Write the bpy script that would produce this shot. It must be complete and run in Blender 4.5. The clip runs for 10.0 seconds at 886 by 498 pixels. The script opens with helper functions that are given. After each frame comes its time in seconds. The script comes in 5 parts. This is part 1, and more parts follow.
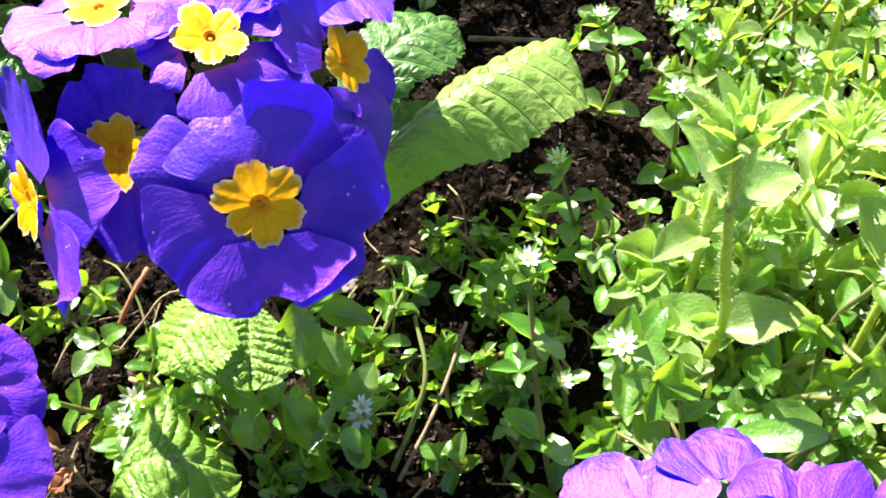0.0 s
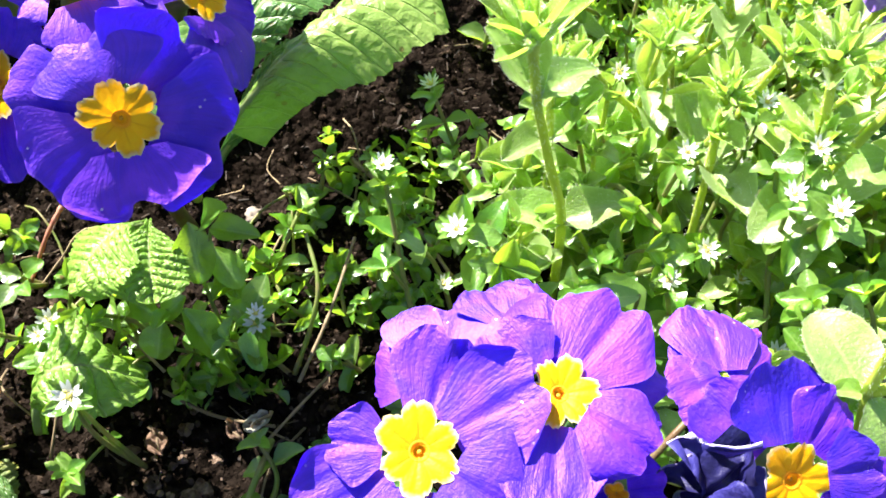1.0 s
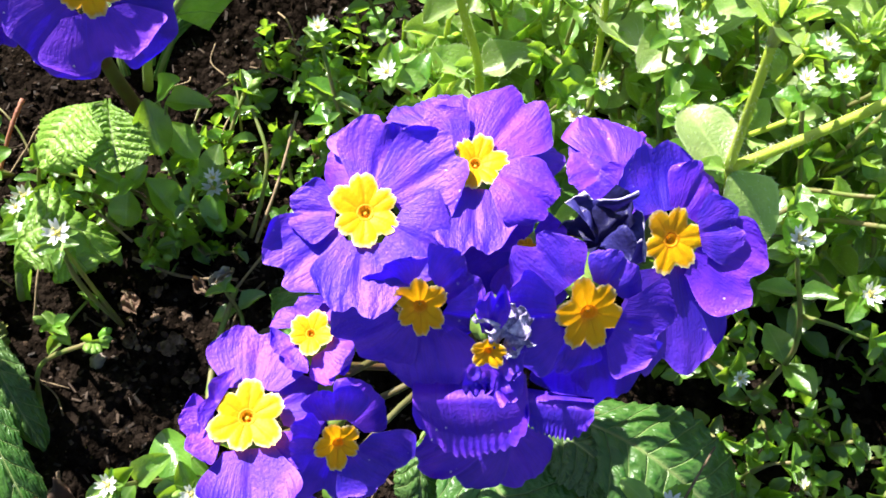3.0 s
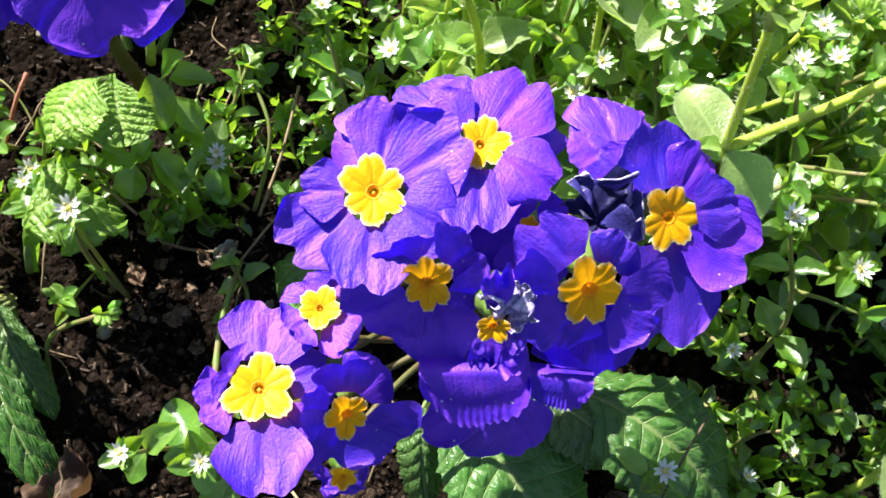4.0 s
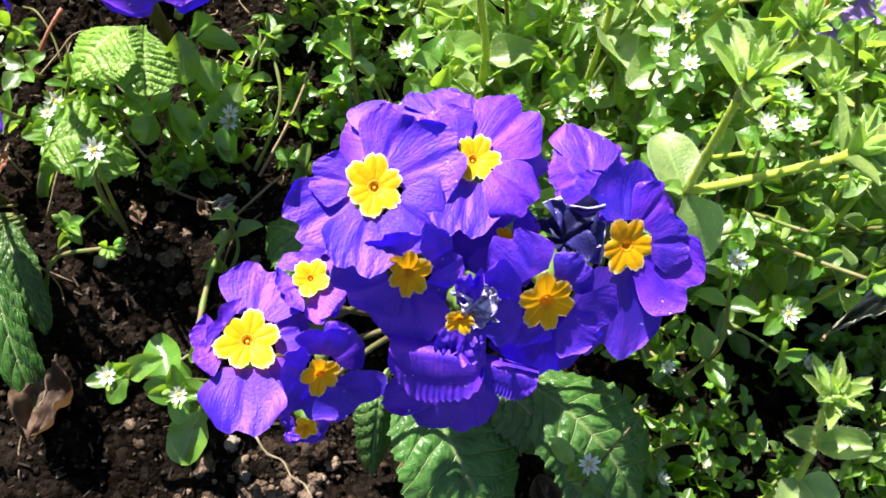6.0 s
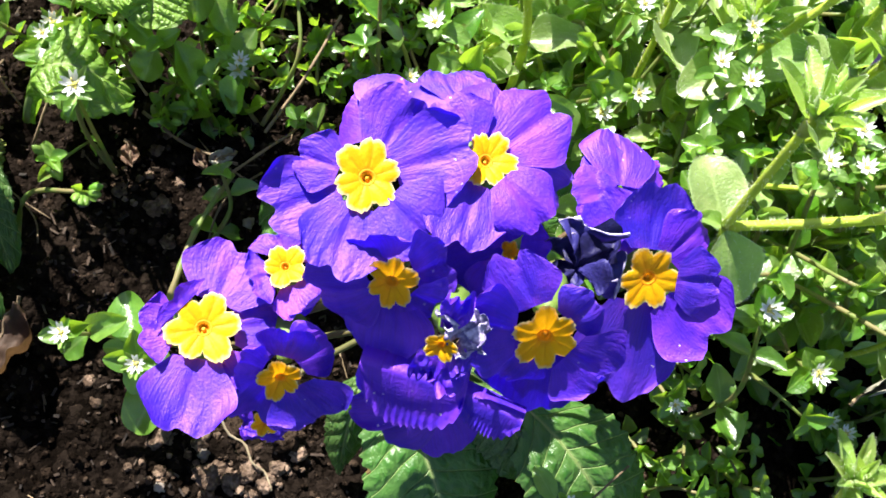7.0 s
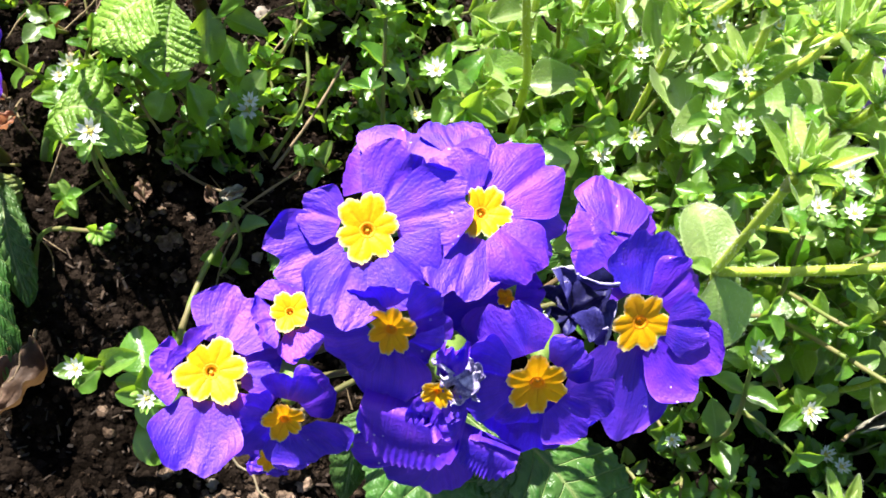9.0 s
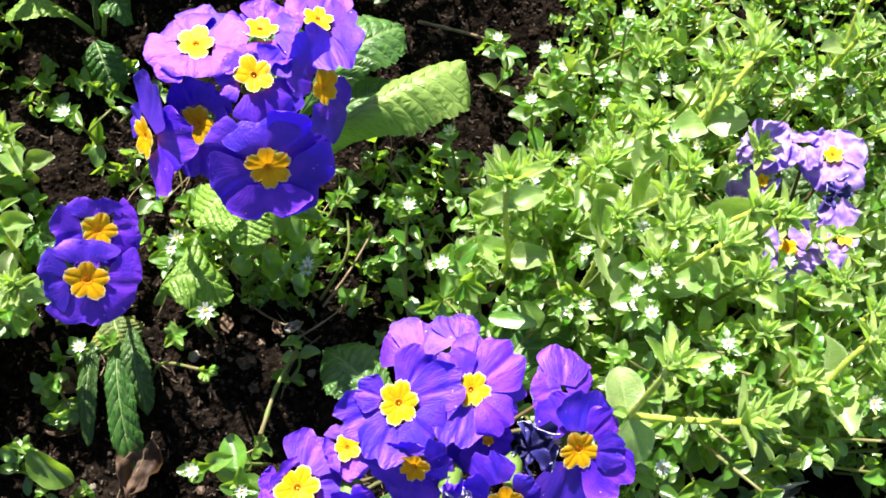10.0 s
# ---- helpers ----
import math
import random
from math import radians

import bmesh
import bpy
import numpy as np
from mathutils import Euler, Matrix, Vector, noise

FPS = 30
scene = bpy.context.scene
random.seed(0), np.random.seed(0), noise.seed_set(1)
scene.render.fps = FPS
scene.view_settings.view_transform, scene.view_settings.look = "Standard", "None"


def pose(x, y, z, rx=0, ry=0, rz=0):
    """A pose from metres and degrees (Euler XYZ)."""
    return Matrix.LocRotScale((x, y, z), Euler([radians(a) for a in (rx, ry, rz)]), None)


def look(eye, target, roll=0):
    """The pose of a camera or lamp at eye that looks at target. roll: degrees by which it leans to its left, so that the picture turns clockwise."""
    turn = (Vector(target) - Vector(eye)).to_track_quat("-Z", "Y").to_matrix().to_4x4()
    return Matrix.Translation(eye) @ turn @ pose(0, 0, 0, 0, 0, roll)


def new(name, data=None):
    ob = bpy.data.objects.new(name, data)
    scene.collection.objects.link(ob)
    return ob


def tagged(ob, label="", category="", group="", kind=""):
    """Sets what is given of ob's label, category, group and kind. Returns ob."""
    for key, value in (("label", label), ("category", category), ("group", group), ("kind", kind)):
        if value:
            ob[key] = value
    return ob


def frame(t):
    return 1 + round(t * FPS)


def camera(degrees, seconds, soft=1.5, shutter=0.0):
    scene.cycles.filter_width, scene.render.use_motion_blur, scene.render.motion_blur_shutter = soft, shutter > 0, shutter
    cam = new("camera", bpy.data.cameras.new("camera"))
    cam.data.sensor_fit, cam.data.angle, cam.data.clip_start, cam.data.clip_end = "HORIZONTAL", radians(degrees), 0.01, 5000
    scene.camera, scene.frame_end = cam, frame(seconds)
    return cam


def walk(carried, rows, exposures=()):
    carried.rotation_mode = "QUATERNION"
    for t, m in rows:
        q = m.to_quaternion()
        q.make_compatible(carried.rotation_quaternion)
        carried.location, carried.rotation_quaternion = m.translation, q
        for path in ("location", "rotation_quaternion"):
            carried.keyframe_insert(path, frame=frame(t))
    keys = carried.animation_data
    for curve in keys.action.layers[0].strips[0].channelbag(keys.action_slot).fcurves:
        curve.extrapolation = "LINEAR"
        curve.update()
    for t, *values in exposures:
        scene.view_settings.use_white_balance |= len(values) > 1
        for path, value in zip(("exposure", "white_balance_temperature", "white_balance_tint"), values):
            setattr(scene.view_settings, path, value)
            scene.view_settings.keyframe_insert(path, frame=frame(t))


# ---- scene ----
cam = camera(50.20, 10.0, 1.7)
PATH = [
    (0, (0.00436, 0.00084, 0.26171), (0.00537, 0.10101, 0.08861), 0.37),
    (0.5, (0.01819, -0.01202, 0.26463), (0.02051, 0.08455, 0.08951), -0.46),
    (1, (0.03242, -0.02631, 0.27546), (0.03636, 0.06866, 0.09949), -1.50),
    (1.5, (0.02921, -0.04250, 0.28346), (0.03534, 0.05070, 0.10660), -0.69),
    (2, (0.03288, -0.05378, 0.28713), (0.04432, 0.03605, 0.10880), 0.48),
    (2.5, (0.02934, -0.06031, 0.29127), (0.04407, 0.02660, 0.11174), 1.51),
    (2.7, (0.03031, -0.06392, 0.29065), (0.04552, 0.02232, 0.11084), 1.76),
    (3.8, (0.02635, -0.06989, 0.29745), (0.04197, 0.00985, 0.11470), 2.47),
    (4, (0.02690, -0.06765, 0.29780), (0.04306, 0.01068, 0.11449), 3.26),
    (4.5, (0.02933, -0.07151, 0.29833), (0.04722, 0.00229, 0.11331), 5.90),
    (5, (0.02675, -0.07288, 0.31022), (0.04887, -0.00227, 0.12441), 12.10),
    (5.5, (0.02460, -0.07400, 0.33096), (0.04876, -0.00247, 0.14575), 15.64),
    (6, (0.02244, -0.07140, 0.32430), (0.04430, -0.00012, 0.13871), 17.16),
    (6.2, (0.02300, -0.06767, 0.32203), (0.04250, 0.00350, 0.13614), 17.21),
    (7.3, (0.03330, -0.04667, 0.29974), (0.05009, 0.01459, 0.11009), 24.92),
    (7.5, (0.03365, -0.04422, 0.30067), (0.05273, 0.01941, 0.11202), 26.54),
    (8, (0.03395, -0.04501, 0.30726), (0.05323, 0.02153, 0.11964), 26.16),
    (8.5, (0.03401, -0.04747, 0.31000), (0.05285, 0.01907, 0.12234), 25.37),
    (9, (0.03243, -0.04731, 0.31315), (0.04595, 0.01748, 0.12442), 20.50),
    (9.5, (0.02694, -0.04354, 0.33946), (0.03820, 0.02168, 0.15073), 18.36),
    (9.8, (0.02448, -0.04865, 0.38739), (0.03584, 0.02243, 0.20079), 17.20),
    (10, (0.01944, -0.03492, 0.43092), (0.03045, 0.03039, 0.24220), 18.27),
]
BASE = 1.88
LIGHTER = [(0.0, 0.38), (0.5, 0.47), (1.0, 0.50), (2.0, 0.28), (2.7, 0.10), (4.0, -0.10), (5.5, -0.12), (7.5, -0.04), (9.0, 0.0), (10.0, -0.02)]
walk(cam, [(t, look(eye, target, roll)) for t, eye, target, roll in PATH], [(t, BASE + e) for t, e in LIGHTER])

# ---- world, sun ----
SUN_ELEV, SUN_AZ = 47.0, 122.0          # degrees; azimuth from +x towards +y
world = bpy.data.worlds.new("sky")
scene.world = world
world.use_nodes = True
wn = world.node_tree.nodes
sky = wn.new("ShaderNodeTexSky")
sky.sky_type = "NISHITA"
sky.sun_disc = False
sky.altitude, sky.dust_density, sky.air_density = 100.0, 1.0, 1.0
sky.sun_elevation = radians(SUN_ELEV)
sky.sun_rotation = radians(90.0 - SUN_AZ)
world.node_tree.links.new(sky.outputs[0], wn["Background"].inputs[0])
wn["Background"].inputs[1].default_value = 0.050
sun_dir = Vector((math.cos(radians(SUN_ELEV)) * math.cos(radians(SUN_AZ)),
                  math.cos(radians(SUN_ELEV)) * math.sin(radians(SUN_AZ)), math.sin(radians(SUN_ELEV))))
sun = new("sun", bpy.data.lights.new("sun", "SUN"))
sun.data.energy, sun.data.angle, sun.data.color = 5.0, radians(0.53), (1.0, 0.95, 0.88)
sun.matrix_basis = look(sun_dir * 3, (0, 0, 0))


# ---- materials ----
class Nodes:
    """A small hand for writing node materials."""

    def __init__(self, name):
        self.mat = bpy.data.materials.new(name)
        self.mat.use_nodes = True
        self.t = self.mat.node_tree
        self.t.nodes.clear()
        self.out = self.t.nodes.new("ShaderNodeOutputMaterial")

    def put(self, node, value):
        """value: a socket, or a plain value for the input."""
        if isinstance(value, bpy.types.NodeSocket):
            self.t.links.new(value, node)
        else:
            node.default_value = value

    def node(self, kind, out=0, props=(), **ins):
        n = self.t.nodes.new(kind)
        if "operation" in props:
            n.operation = props["operation"]
        if "interpolation_type" in props:
            n.interpolation_type = props["interpolation_type"]
        if "feature" in props:
            n.feature = props["feature"]
        for k, v in ins.items():
            key = int(k[1:]) if k[0] == "i" and k[1:].isdigit() else k.replace("_", " ")
            self.put(n.inputs[key], v)
        return n.outputs[out]

    def math(self, op, a, b=0.0, c=0.0):
        return self.node("ShaderNodeMath", props={"operation": op}, i0=a, i1=b, i2=c)

    def mix(self, f, a, b):
        n = self.t.nodes.new("ShaderNodeMix")
        n.data_type = "RGBA"
        self.put(n.inputs[0], f)
        self.put(n.inputs[6], a)
        self.put(n.inputs[7], b)
        return n.outputs[2]

    def noise(self, vec, scale, detail=3.0, rough=0.55, out=0):
        return self.node("ShaderNodeTexNoise", out, Vector=vec, Scale=scale, Detail=detail, Roughness=rough)

    def smooth(self, x, a, b):
        return self.node("ShaderNodeMapRange", props={"interpolation_type": "SMOOTHSTEP"}, Value=x, i1=a, i2=b, i3=0.0, i4=1.0)

    def uv(self):
        return self.node("ShaderNodeTexCoord", 2)

    def obj(self):
        return self.node("ShaderNodeTexCoord", 3)

    def world(self):
        return self.node("ShaderNodeNewGeometry", 0)

    def rand(self):
        return self.node("ShaderNodeObjectInfo", 5)

    def island(self):
        return self.node("ShaderNodeNewGeometry", 8)

    def xyz(self, v):
        n = self.t.nodes.new("ShaderNodeSeparateXYZ")
        self.t.links.new(v, n.inputs[0])
        return n.outputs

    def vec(self, x, y, z=0.0):
        return self.node("ShaderNodeCombineXYZ", X=x, Y=y, Z=z)

    def bump(self, h, strength, dist):
        return self.node("ShaderNodeBump", Height=h, Strength=strength, Distance=dist)

    def hsv(self, col, h=0.5, s=1.0, v=1.0):
        return self.node("ShaderNodeHueSaturation", Hue=h, Saturation=s, Value=v, Color=col)

    def finish(self, col, rough=0.5, spec=0.5, normal=None, through_col=None, through_f=0.0, sheen=0.0, metal=0.0, tint=None, coat=0.0, ior=1.5):
        p = self.t.nodes.new("ShaderNodeBsdfPrincipled")
        self.put(p.inputs["Base Color"], col)
        self.put(p.inputs["Roughness"], rough)
        self.put(p.inputs["Specular IOR Level"], spec)
        self.put(p.inputs["Sheen Weight"], sheen)
        self.put(p.inputs["Metallic"], metal)
        self.put(p.inputs["IOR"], ior)
        self.put(p.inputs["Coat Weight"], coat)
        self.put(p.inputs["Coat Roughness"], 0.36)
        if tint is not None:
            self.put(p.inputs["Specular Tint"], tint)
        if normal is not None:
            self.put(p.inputs["Normal"], normal)
        last = p.outputs[0]
        if through_col is not None:
            tr = self.t.nodes.new("ShaderNodeBsdfTranslucent")
            self.put(tr.inputs[0], through_col)
            if normal is not None:
                self.put(tr.inputs[1], normal)
            m = self.t.nodes.new("ShaderNodeMixShader")
            self.put(m.inputs[0], through_f)
            self.t.links.new(last, m.inputs[1])
            self.t.links.new(tr.outputs[0], m.inputs[2])
            last = m.outputs[0]
        self.t.links.new(last, self.out.inputs[0])
        return self.mat


def petal_material(name, deep, light, pale, thru, gloss=0.9):
    """Velvety petal: fine veins fanning from the base, a lilac rim, dust specks, a rosy satin gloss."""
    n = Nodes(name)
    uv = n.uv()
    s = n.xyz(uv)
    u, v = s[0], s[1]
    seed = n.rand()
    streak = n.noise(n.vec(n.math("MULTIPLY", u, 34.0), n.math("MULTIPLY", v, 1.6), n.math("MULTIPLY", seed, 30.0)), 1.0, 3.0, 0.6)
    broad = n.noise(n.vec(n.math("MULTIPLY", u, 2.5), n.math("MULTIPLY", v, 2.0), n.math("MULTIPLY", seed, 50.0)), 1.0, 2.0)
    col = n.mix(n.smooth(broad, 0.35, 0.75), (*deep, 1), (*light, 1))
    col = n.mix(n.math("MULTIPLY", n.smooth(streak, 0.5, 0.8), 0.12), col, (*[c * 0.5 for c in deep], 1))
    edge = n.math("MAXIMUM", n.math("ABSOLUTE", n.math("SUBTRACT", n.math("MULTIPLY", u, 2.0), 1.0)), v)
    col = n.mix(n.math("MULTIPLY", n.smooth(edge, 0.95, 1.0), 0.14), col, (*pale, 1))
    specks = n.node("ShaderNodeTexVoronoi", 0, Vector=n.obj(), Scale=520.0)
    rare = n.smooth(n.noise(n.obj(), 180.0, 1.0), 0.58, 0.66)
    col = n.mix(n.math("MULTIPLY", n.math("LESS_THAN", specks, 0.15), rare), col, (0.75, 0.62, 0.8, 1))
    col = n.hsv(col, n.math("ADD", 0.488, n.math("MULTIPLY", seed, 0.016)), 1.0, n.math("ADD", 0.85, n.math("MULTIPLY", seed, 0.3)))
    # shallow creases across the outer half, fine ribs along the veins
    crease = n.noise(n.vec(n.math("MULTIPLY", u, 20.0), n.math("MULTIPLY", v, 7.0), n.math("MULTIPLY", seed, 70.0)), 1.0, 3.0, 0.6)
    pucker = n.noise(n.vec(n.math("MULTIPLY", u, 7.0), n.math("MULTIPLY", v, 2.6), n.math("MULTIPLY", seed, 90.0)), 1.0, 3.0, 0.55)
    h = n.math("ADD", n.math("MULTIPLY", streak, 0.30), n.math("MULTIPLY", n.noise(n.obj(), 1500.0, 2.0), 0.25))
    h = n.math("ADD", h, n.math("MULTIPLY", n.math("MULTIPLY", pucker, v), 1.2))
    h = n.math("ADD", h, n.math("MULTIPLY", n.math("MULTIPLY", crease, n.smooth(v, 0.45, 1.0)), 0.7))
    nor = n.bump(h, 0.85, 0.0006)
    rough = n.math("ADD", 0.54, n.math("MULTIPLY", crease, 0.12))
    return n.finish(col, rough, gloss, nor, n.mix(n.smooth(streak, 0.25, 0.75), (*thru, 1), (*[c * 0.55 for c in thru], 1)), 0.36, 0.0, 0.0, (1.0, 0.50, 0.92, 1), 0.0, 1.68)


def leaf_material(name, dark, fresh, thru, veins=0.0, rough=0.42, through_f=0.35, fuzz=0.0, spec=0.5, yellow=0.0, rib=0.5, rim=0.0, coat=0.0):
    """Green leaf: midrib, side veins where wanted, mottling, light shining through."""
    n = Nodes(name)
    s = n.xyz(n.uv())
    a = n.math("ABSOLUTE", n.math("SUBTRACT", n.math("MULTIPLY", s[0], 2.0), 1.0))
    v = s[1]
    w = n.world()
    r = n.math("FRACT", n.math("ADD", n.rand(), n.island()))
    mott = n.noise(w, 140.0, 4.0, 0.6)
    fine = n.noise(w, 1400.0, 2.0, 0.5)
    col = n.mix(n.smooth(mott, 0.3, 0.7), (*dark, 1), (*fresh, 1))
    col = n.hsv(col, n.math("ADD", 0.482, n.math("MULTIPLY", r, 0.03)), n.math("ADD", 0.92, n.math("MULTIPLY", r, 0.16)),
                n.math("ADD", 0.70, n.math("MULTIPLY", n.math("FRACT", n.math("MULTIPLY", r, 7.31)), 0.6)))
    ribm = n.math("SUBTRACT", 1.0, n.smooth(a, 0.015, 0.07 if veins else 0.10))
    pale = n.mix(0.5, (*fresh, 1), (0.50, 0.60, 0.24, 1))
    h = n.math("MULTIPLY", fine, 0.5)
    if veins:
        ph = n.math("SUBTRACT", n.math("MULTIPLY", n.math("SUBTRACT", v, 0.14), veins / 0.86), n.math("MULTIPLY", a, 1.4))
        off = n.math("ABSOLUTE", n.math("SUBTRACT", n.math("FRACT", ph), 0.5))
        vm = n.smooth(off, 0.44, 0.495)
        col = n.mix(n.math("MULTIPLY", vm, 0.65), col, pale)
        net = n.node("ShaderNodeTexVoronoi", 0, props={"feature": "DISTANCE_TO_EDGE"}, Vector=n.vec(n.math("MULTIPLY", s[0], 13.0), n.math("MULTIPLY", ph, 1.7)), Scale=1.0)
        cell = n.smooth(net, 0.0, 0.42)
        col = n.mix(n.math("MULTIPLY", n.math("SUBTRACT", 1.0, cell), 0.14), col, pale)
        h = n.math("ADD", h, n.math("ADD", n.math("MULTIPLY", cell, 0.75), n.math("MULTIPLY", vm, -1.2)))
    col = n.mix(n.math("MULTIPLY", ribm, rib), col, pale)
    if yellow:
        ym = n.math("MULTIPLY", n.smooth(n.noise(w, 60.0, 3.0), 0.45, 0.65), yellow)
        col = n.mix(ym, col, (0.42, 0.36, 0.05, 1))
    if rim:
        col = n.mix(n.math("MULTIPLY", n.smooth(a, 0.88, 1.0), rim), col, (0.46, 0.62, 0.24, 1))
    if fuzz:
        col = n.mix(n.math("MULTIPLY", n.smooth(fine, 0.5, 0.72), fuzz), col, (0.46, 0.58, 0.30, 1))
    # tiny insect nibbles and brown spots
    spot = n.node("ShaderNodeTexVoronoi", 0, Vector=w, Scale=260.0)
    keep = n.smooth(n.noise(w, 75.0, 1.0), 0.62, 0.68)
    col = n.mix(n.math("MULTIPLY", n.math("LESS_THAN", spot, 0.22), keep), col, (0.16, 0.11, 0.04, 1))
    nor = n.bump(h, 0.8, 0.0006 if veins else 0.0005)
    return n.finish(col, n.math("ADD", rough - 0.08, n.math("MULTIPLY", mott, 0.2)), spec, nor, n.mix(0.25, (*thru, 1), col), through_f, fuzz * 0.3, coat=coat)


def stem_material(name, a, b, rough=0.5, through_f=0.35):
    n = Nodes(name)
    w = n.world()
    col = n.mix(n.smooth(n.noise(w, 110.0, 3.0), 0.35, 0.65), (*a, 1), (*b, 1))
    nor = n.bump(n.noise(w, 2200.0, 2.0), 0.4, 0.0003)
    return n.finish(col, rough, 0.45, nor, n.mix(0.4, col, (0.5, 0.62, 0.10, 1)), through_f)


def soil_material(name, wet, dry, size=1.0):
    n = Nodes(name)
    w = n.world()
    big = n.noise(w, 26.0 * size, 4.0, 0.6)
    mid = n.noise(w, 190.0 * size, 5.0, 0.65)
    grit = n.noise(w, 1100.0 * size, 3.0, 0.7)
    crumbs = n.node("ShaderNodeTexVoronoi", 0, Vector=w, Scale=420.0 * size)
    tint = n.node("ShaderNodeTexVoronoi", 1, Vector=w, Scale=420.0 * size)
    f = n.math("ADD", n.math("MULTIPLY", big, 0.45), n.math("MULTIPLY", mid, 0.55))
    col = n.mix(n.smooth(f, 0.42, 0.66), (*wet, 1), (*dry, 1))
    grain = n.xyz(tint)[0]
    col = n.mix(n.math("MULTIPLY", n.smooth(grain, 0.55, 1.0), 0.45), col, (*[c * 1.5 for c in dry], 1))
    pale = n.math("MULTIPLY", n.smooth(grit, 0.62, 0.72), n.smooth(n.math("FRACT", n.math("ADD", n.rand(), n.island())), 0.0, 1.0))
    col = n.mix(n.math("MULTIPLY", pale, 0.5), col, (0.16, 0.115, 0.085, 1))
    col = n.hsv(col, 0.5, 1.0, n.math("ADD", 0.7, n.math("MULTIPLY", n.island(), 0.8)))
    h = n.math("ADD", n.math("MULTIPLY", mid, 1.6), n.math("ADD", n.math("MULTIPLY", grit, 0.5), n.math("MULTIPLY", crumbs, -0.9)))
    return n.finish(col, 0.95, 0.0, n.bump(h, 1.0, 0.0022))


def plain_material(name, a, b, scale=300.0, rough=0.6, through_col=None, through_f=0.0, bump=0.4):
    n = Nodes(name)
    w = n.world()
    r = n.math("FRACT", n.math("ADD", n.rand(), n.island()))
    f = n.math("ADD", n.math("MULTIPLY", n.noise(w, scale, 4.0, 0.6), 0.8), n.math("MULTIPLY", r, 0.25))
    col = n.mix(n.smooth(f, 0.35, 0.75), (*a, 1), (*b, 1))
    nor = n.bump(n.noise(w, scale * 5, 3.0), bump, 0.0005)
    return n.finish(col, rough, 0.4, nor, through_col, through_f)


def eye_material():
    """Yolk-yellow star of a primrose: orange creases, a pale ragged fringe."""
    n = Nodes("primrose_eye")
    s = n.xyz(n.uv())
    rad, lobe = s[0], s[1]
    crease = n.math("SUBTRACT", 1.0, n.smooth(n.math("ABSOLUTE", n.math("SUBTRACT", n.math("FRACT", lobe), 0.5)), 0.01, 0.09))
    mott = n.noise(n.obj(), 600.0, 3.0)
    col = n.mix(n.smooth(mott, 0.35, 0.7), (1.0, 0.46, 0.002, 1), (1.0, 0.57, 0.006, 1))
    col = n.mix(n.math("MULTIPLY", n.math("MULTIPLY", crease, n.smooth(rad, 0.98, 0.35)), 0.55), col, (0.60, 0.18, 0.002, 1))
    col = n.mix(n.math("MULTIPLY", n.smooth(rad, 0.40, 0.18), 0.6), col, (0.72, 0.30, 0.01, 1))
    fr = n.smooth(n.math("ADD", rad, n.math("MULTIPLY", n.noise(n.obj(), 900.0, 3.0), 0.22)), 0.96, 1.12)
    col = n.mix(fr, col, (0.95, 0.80, 0.42, 1))
    return n.finish(col, 0.5, 0.25, n.bump(mott, 0.5, 0.0004), (1.0, 0.46, 0.006, 1), 0.48)


M_PETAL = petal_material("petal_violet", (0.052, 0.0050, 0.60), (0.168, 0.0260, 0.76), (0.50, 0.22, 0.85), (0.020, 0.002, 0.74), 1.0)
M_PETAL_K = petal_material("petal_faded", (0.26, 0.15, 0.64), (0.54, 0.38, 0.80), (0.70, 0.58, 0.86), (0.20, 0.09, 0.80), 0.5)
M_EYE = eye_material()
M_THROAT = plain_material("throat", (0.86, 0.36, 0.004), (0.95, 0.48, 0.010), 700.0, 0.6, (1.0, 0.5, 0.01, 1), 0.5)
M_HOLE = plain_material("throat_depth", (0.60, 0.30, 0.01), (0.75, 0.45, 0.04), 700.0, 0.6)
M_CALYX = stem_material("calyx", (0.10, 0.20, 0.03), (0.20, 0.30, 0.06))
M_STALK = stem_material("reddish_stalk", (0.10, 0.050, 0.022), (0.10, 0.10, 0.03), 0.5, 0.10)
M_WILT = plain_material("wilted_petal", (0.006, 0.005, 0.045), (0.030, 0.026, 0.17), 260.0, 0.55, (0.05, 0.03, 0.4, 1), 0.08)
M_WILT_EDGE = plain_material("dried_petal_rim", (0.10, 0.08, 0.22), (0.60, 0.54, 0.74), 900.0, 0.7)
M_PRIM_LEAF = leaf_material("primrose_leaf", (0.016, 0.075, 0.012), (0.036, 0.135, 0.016), (0.14, 0.42, 0.02), 10.0, 0.36, 0.24)
# the same leaf in paler green: the sun's glare is put into the colour
M_PRIM_SUNLIT = leaf_material("primrose_leaf_sunlit", (0.125, 0.250, 0.030), (0.205, 0.350, 0.055), (0.34, 0.62, 0.03), 10.0, 0.38, 0.32)
M_RIB = stem_material("leaf_rib", (0.20, 0.28, 0.09), (0.28, 0.36, 0.14))
M_PRIM_OLD = leaf_material("primrose_leaf_old", (0.060, 0.12, 0.022), (0.12, 0.18, 0.035), (0.26, 0.34, 0.03), 10.0, 0.5, 0.25, 0.0, 0.4, 0.6)
M_CHICK = leaf_material("chickweed_leaf", (0.049, 0.143, 0.014), (0.128, 0.262, 0.034), (0.51, 0.83, 0.04), 0.0, 0.33, 0.40, 0.0, 1.0, 0.0, 0.35, coat=0.4)
M_CERA = leaf_material("mouse_ear_leaf", (0.122, 0.230, 0.045), (0.260, 0.388, 0.098), (0.56, 0.86, 0.06), 0.0, 0.42, 0.42, 0.18, 1.0, rim=0.55, coat=0.5)
